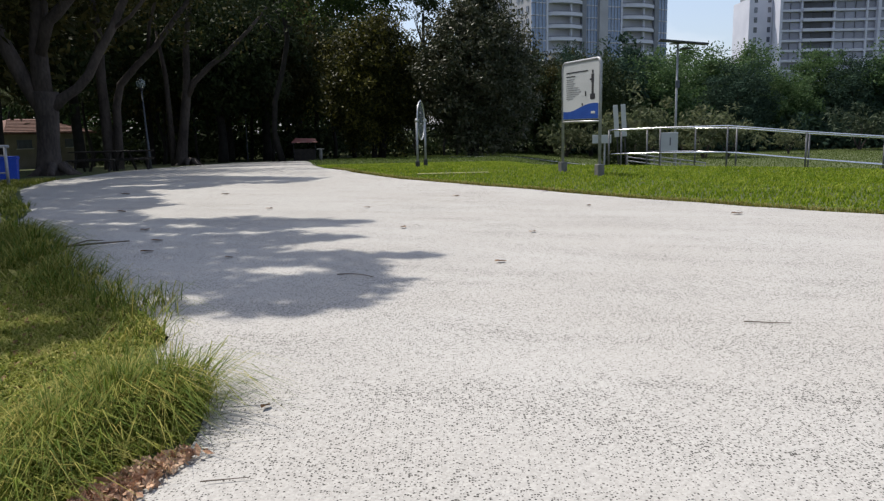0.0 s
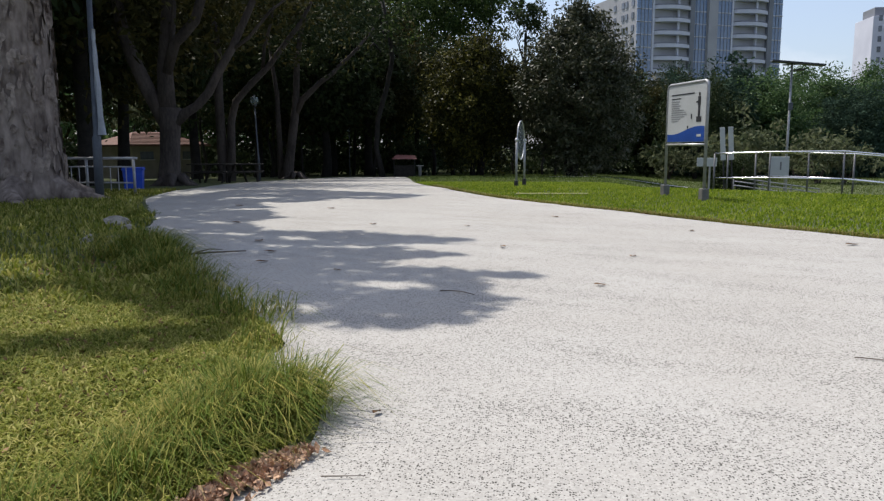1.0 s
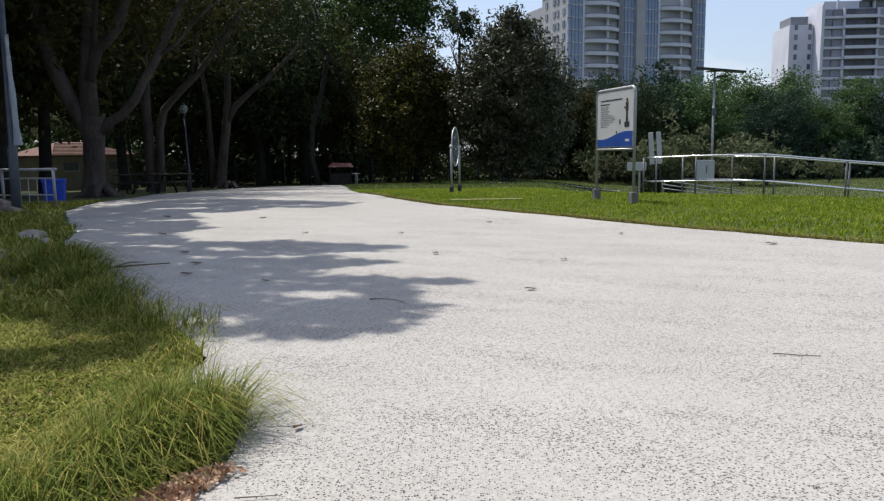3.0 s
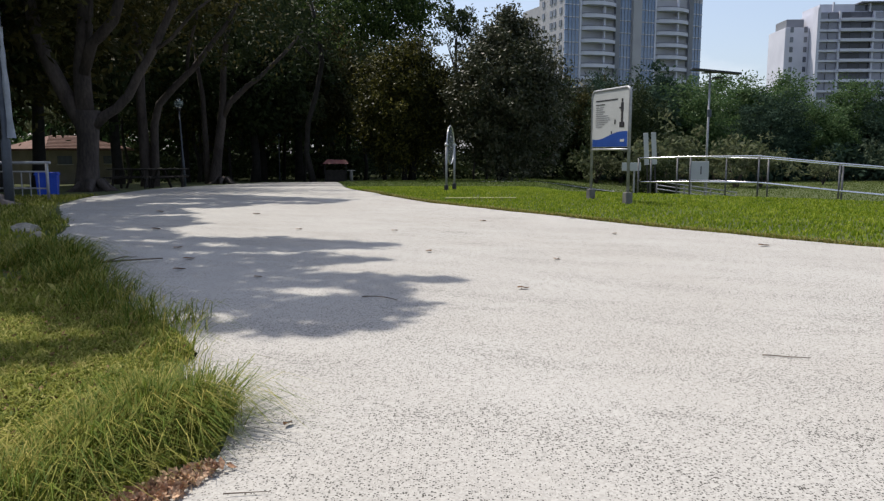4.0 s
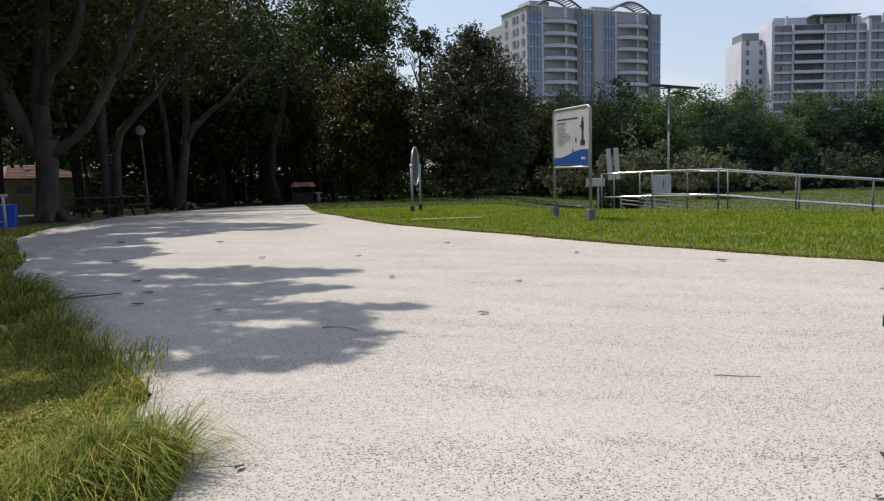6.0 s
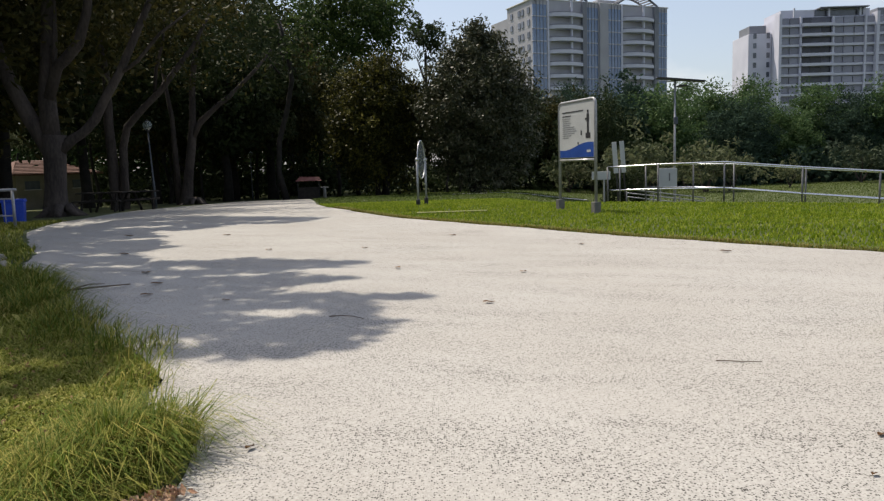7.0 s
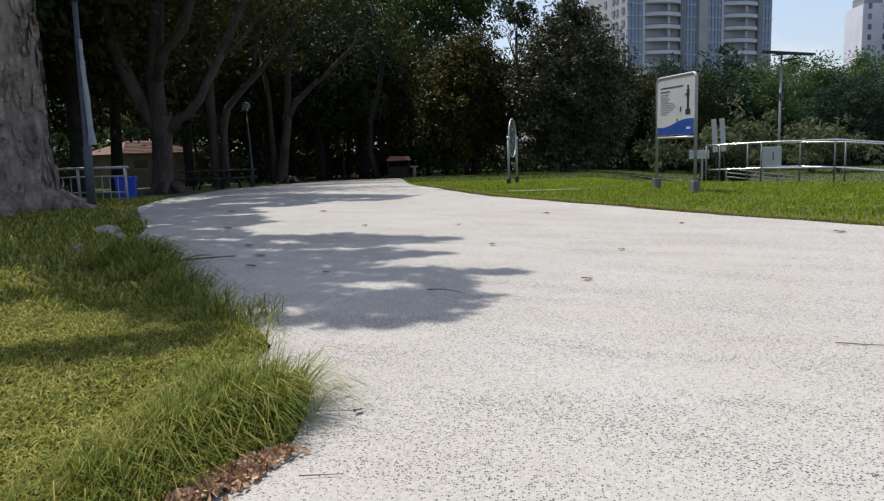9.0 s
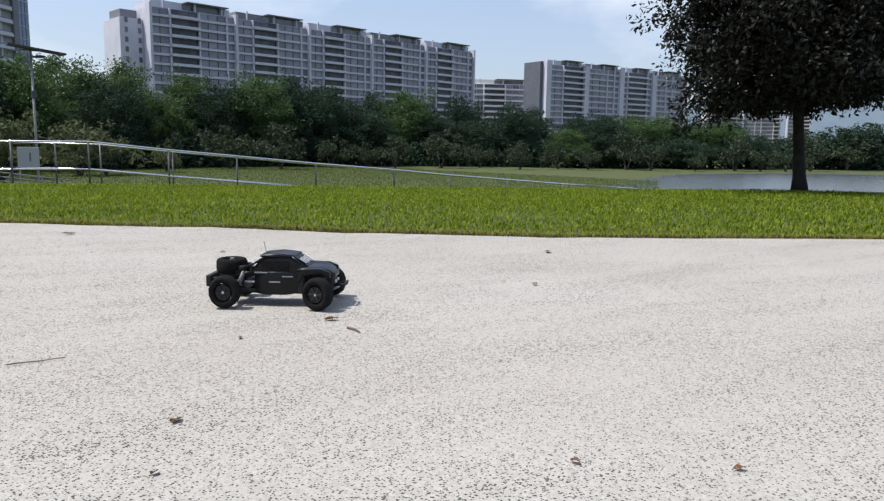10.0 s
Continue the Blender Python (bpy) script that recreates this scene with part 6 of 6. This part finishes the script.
# ---- radio-controlled desert truck ----
def rc_truck():
    heading = -48.0
    t = thing("toy_truck", "black radio-controlled desert truck with spare tyre and exposed wheels", "toy car", pose(2.715, 3.625, 0.026, 0, 0, heading) @ Matrix.Diagonal((1.0, 1.02, 1.06, 1)))
    wb, tr, R, W = 0.25, 0.17, 0.08, 0.078

    def wheel(name, x, y, steer):
        w = part(name, bmesh_tyre(R, W), M_RUBBER, t, "chunky black rubber tyre", True, pose(x, y, R, 0, 0, steer))
        s = -1 if y < 0 else 1
        bm = bmesh.new()
        bmesh.ops.create_cone(bm, cap_ends=True, segments=20, radius1=R * 0.56, radius2=R * 0.5, depth=0.012, matrix=pose(0, s * W * 0.3, 0, 90))
        rim = part("rim", bm, M_PLASTIC, w)
        part("hub", one(tube, [(0, s * W * 0.25, 0), (0, s * W * 0.42, 0)], 0.007, 8), M_STEEL, w, "bright metal wheel nut")
        for k in range(6):
            a = k * math.pi / 3
            part("spoke", one(box, math.cos(a) * R * 0.3, s * W * 0.39, math.sin(a) * R * 0.3, R * 0.4, 0.008, 0.012, 0.002, pose(0, 0, 0, 0, -math.degrees(a), 0)), M_PLASTIC, w)
        return rim

    def bmesh_tyre(r, w):
        bm = bmesh.new()
        prof = [(0.6, -0.42), (0.8, -0.5), (0.93, -0.45), (1.0, -0.28), (1.0, 0.28), (0.93, 0.45), (0.8, 0.5), (0.6, 0.42)]
        n = 28
        rings = []
        for k in range(n):
            a = 2 * math.pi * k / n
            lug = 1.0 + (0.025 if k % 2 else 0.0)
            rings.append([bm.verts.new((math.cos(a) * r * p * (lug if p > 0.95 else 1), w * q, math.sin(a) * r * p * (lug if p > 0.95 else 1))) for p, q in prof])
        for k in range(n):
            ra, rb = rings[k], rings[(k + 1) % n]
            for i in range(len(prof)):
                bm.faces.new((ra[i], rb[i], rb[(i + 1) % len(prof)], ra[(i + 1) % len(prof)]))
        bmesh.ops.recalc_face_normals(bm, faces=bm.faces)
        return bm

    for x, y, st in ((-wb, -tr, 0), (-wb, tr, 0), (wb, -tr - 0.008, -16), (wb, tr + 0.025, -16)):
        wheel("wheel", x, y, st)

    def loft(sections):
        """Body sections along x: x, half width low, half width high, z low, z high."""
        bm = bmesh.new()
        rings = []
        for x, wl, wh, zl, zh in sections:
            rings.append([bm.verts.new(p) for p in ((x, -wl, zl), (x, -wl, zl + (zh - zl) * 0.7), (x, -wh, zh), (x, wh, zh), (x, wl, zl + (zh - zl) * 0.7), (x, wl, zl))])
        for a, b in zip(rings, rings[1:]):
            for k in range(6):
                bm.faces.new((a[k], a[(k + 1) % 6], b[(k + 1) % 6], b[k]))
        bm.faces.new(rings[0])
        bm.faces.new(rings[-1][::-1])
        bmesh.ops.recalc_face_normals(bm, faces=bm.faces)
        es = [e for e in bm.edges if e.calc_face_angle(0) > 0.35]
        bmesh.ops.bevel(bm, geom=es, offset=0.004, segments=2, affect="EDGES", profile=0.5)
        return bm

    part("chassis", one(box, -0.01, 0, 0.062, 0.52, 0.1, 0.02, 0.005), M_PLASTIC, t)
    part("skid_plate", one(box, 0.29, 0, 0.075, 0.09, 0.09, 0.012, 0.003, pose(0, 0, 0, 0, -22, 0)), M_STEEL, t)
    part("body", loft([(-0.115, 0.092, 0.085, 0.062, 0.152), (-0.06, 0.104, 0.096, 0.055, 0.172), (0.06, 0.104, 0.098, 0.055, 0.174), (0.13, 0.098, 0.092, 0.066, 0.166), (0.15, 0.085, 0.088, 0.1, 0.163)]), M_CAR, t, "gloss black cab shell", True)
    part("bonnet", loft([(0.11, 0.098, 0.09, 0.15, 0.19), (0.17, 0.118, 0.108, 0.168, 0.202), (0.25, 0.124, 0.112, 0.168, 0.199), (0.29, 0.09, 0.076, 0.16, 0.186), (0.32, 0.055, 0.046, 0.144, 0.162)]), M_CAR, t, "gloss black bonnet", True)
    part("cab", loft([(-0.13, 0.092, 0.084, 0.15, 0.178), (-0.07, 0.092, 0.08, 0.15, 0.25), (0.095, 0.092, 0.08, 0.15, 0.252), (0.19, 0.098, 0.09, 0.15, 0.19)]), M_CAR, t, "gloss black cab with pillars", True)
    for s in (-1, 1):
        part("side_window", one(box, 0.0, s * 0.0905, 0.205, 0.15, 0.012, 0.05, 0.001), M_RUBBER, t, "dark side window net")
        part("decal", one(box, 0.0, s * 0.1052, 0.122, 0.06, 0.002, 0.007), M_GALV, t, "thin silver stripe")
        part("decal", one(box, -0.075, s * 0.0965, 0.168, 0.07, 0.006, 0.006), M_GALV, t)
        part("decal", one(box, 0.07, s * 0.1025, 0.15, 0.06, 0.006, 0.005), M_GALV, t)
        for a, b in (((-0.1, 0.19), (-0.055, 0.246)), ((-0.055, 0.25), (0.09, 0.25)), ((0.09, 0.25), (0.18, 0.19)), ((-0.1, 0.17), (-0.22, 0.155)), ((-0.055, 0.244), (-0.22, 0.16)), ((0.0, 0.17), (-0.02, 0.246))):
            part("roll_bar", one(tube, [(a[0], s * 0.088, a[1]), (b[0], s * 0.076, b[1])], 0.0065, 7), M_CAR, t, smooth=True)
        part("shock_absorber", one(tube, [(-0.17, s * 0.09, 0.17), (-0.21, s * 0.1, 0.08)], 0.012, 10), M_POST, t, "grey coil shock absorber", True)
        part("shock_absorber", one(tube, [(0.26, s * 0.06, 0.155), (0.25, s * 0.1, 0.085)], 0.013, 10), M_STEEL, t, smooth=True)
        part("trailing_arm", one(tube, [(-0.08, s * 0.07, 0.07), (-wb, s * 0.1, 0.085)], 0.009, 8), M_PLASTIC, t)
        part("link_bar", one(tube, [(-0.1, s * 0.06, 0.11), (-wb, s * 0.07, 0.12)], 0.006, 8), M_STEEL, t)
        part("suspension_arm", one(tube, [(0.25, s * 0.03, 0.075), (wb, s * 0.12, 0.082)], 0.01, 8), M_PLASTIC, t)
        part("headlight", one(box, 0.318, s * 0.034, 0.122, 0.01, 0.022, 0.014, 0.003), M_WHITE, t, "small white headlight")
    part("roof", loft([(-0.085, 0.084, 0.074, 0.246, 0.256), (0.01, 0.09, 0.082, 0.25, 0.266), (0.105, 0.086, 0.076, 0.246, 0.257)]), M_CAR, t, "gloss black roof panel", True)
    bm = bmesh.new()
    q = [bm.verts.new(p) for p in ((0.104, -0.074, 0.25), (0.194, -0.084, 0.194), (0.194, 0.084, 0.194), (0.104, 0.074, 0.25))]
    bm.faces.new(q)
    bmesh.ops.solidify(bm, geom=bm.faces[:], thickness=0.003)
    wind = part("windscreen", bm, M_SOLAR, t, "dark tinted windscreen")
    for k in range(4):
        part("decal", one(box, 0.147, -0.06 + 0.034 * k, 0.227, 0.04 + 0.008 * (k % 2), 0.02, 0.003, 0, pose(0, 0, 0, 0, 32, 12)), M_WHITE, wind, "white windscreen banner patch")
    for s in (-1, 1):
        part("mudguard", loft([(0.13, 0.012, 0.012, 0.11, 0.192), (0.165, 0.02, 0.016, 0.166, 0.2), (0.255, 0.02, 0.016, 0.168, 0.199), (0.305, 0.012, 0.01, 0.15, 0.18)]), M_CAR, t, "flared front wing", True, pose(0, s * 0.122, 0))
    part("axle", one(tube, [(-wb, -tr, R), (-wb, tr, R)], 0.016, 10), M_PLASTIC, t, smooth=True)
    part("axle", one(tube, [(wb, -tr, R), (wb, tr, R)], 0.012, 10), M_PLASTIC, t, smooth=True)
    part("front_frame", one(box, 0.2, 0, 0.115, 0.22, 0.13, 0.085, 0.012), M_PLASTIC, t)
    for s in (-1, 1):
        part("mudguard", one(box, 0.15, s * 0.105, 0.12, 0.035, 0.05, 0.1, 0.01), M_PLASTIC, t)
        part("shock_tower", one(box, -0.19, s * 0.05, 0.15, 0.03, 0.05, 0.09, 0.006), M_PLASTIC, t)
    part("motor", one(tube, [(-0.16, -0.05, 0.105), (-0.16, 0.05, 0.105)], 0.03, 14), M_POST, t, "grey motor can", True)
    part("differential", one(box, -wb, 0, R, 0.06, 0.06, 0.06, 0.015), M_PLASTIC, t)
    part("rear_frame", one(box, -0.235, 0, 0.145, 0.16, 0.12, 0.014, 0.004), M_PLASTIC, t)
    part("rear_frame", one(box, -0.2, 0, 0.115, 0.2, 0.08, 0.04, 0.006), M_PLASTIC, t)
    part("spare_tyre", bmesh_tyre(R * 1.02, 0.075), M_RUBBER, t, "spare tyre lying flat on the rear frame", True, pose(-0.265, 0, 0.188, 90))
    part("spare_hub", one(tube, [(-0.265, 0, 0.15), (-0.265, 0, 0.214)], 0.03, 12), M_PLASTIC, t)
    part("spare_nut", one(tube, [(-0.265, 0, 0.21), (-0.265, 0, 0.226)], 0.012, 6), M_STEEL, t)
    part("bumper", one(box, -0.37, 0, 0.115, 0.03, 0.16, 0.06, 0.006), M_PLASTIC, t)
    for s in (-1, 1):
        part("bumper_bar", one(tube, [(-0.29, s * 0.05, 0.13), (-0.37, s * 0.06, 0.125)], 0.007, 7), M_PLASTIC, t)
        part("front_bar", one(tube, [(0.31, s * 0.03, 0.1), (0.365, s * 0.045, 0.105)], 0.006, 7), M_PLASTIC, t)
    part("bumper", one(tube, [(0.365, -0.06, 0.105), (0.372, 0, 0.105), (0.365, 0.06, 0.105)], 0.008, 8), M_PLASTIC, t)
    part("aerial", one(tube, [(-0.085, 0.05, 0.245), (-0.1, 0.05, 0.31)], 0.0025, 6), M_STEEL, t)


rc_truck()
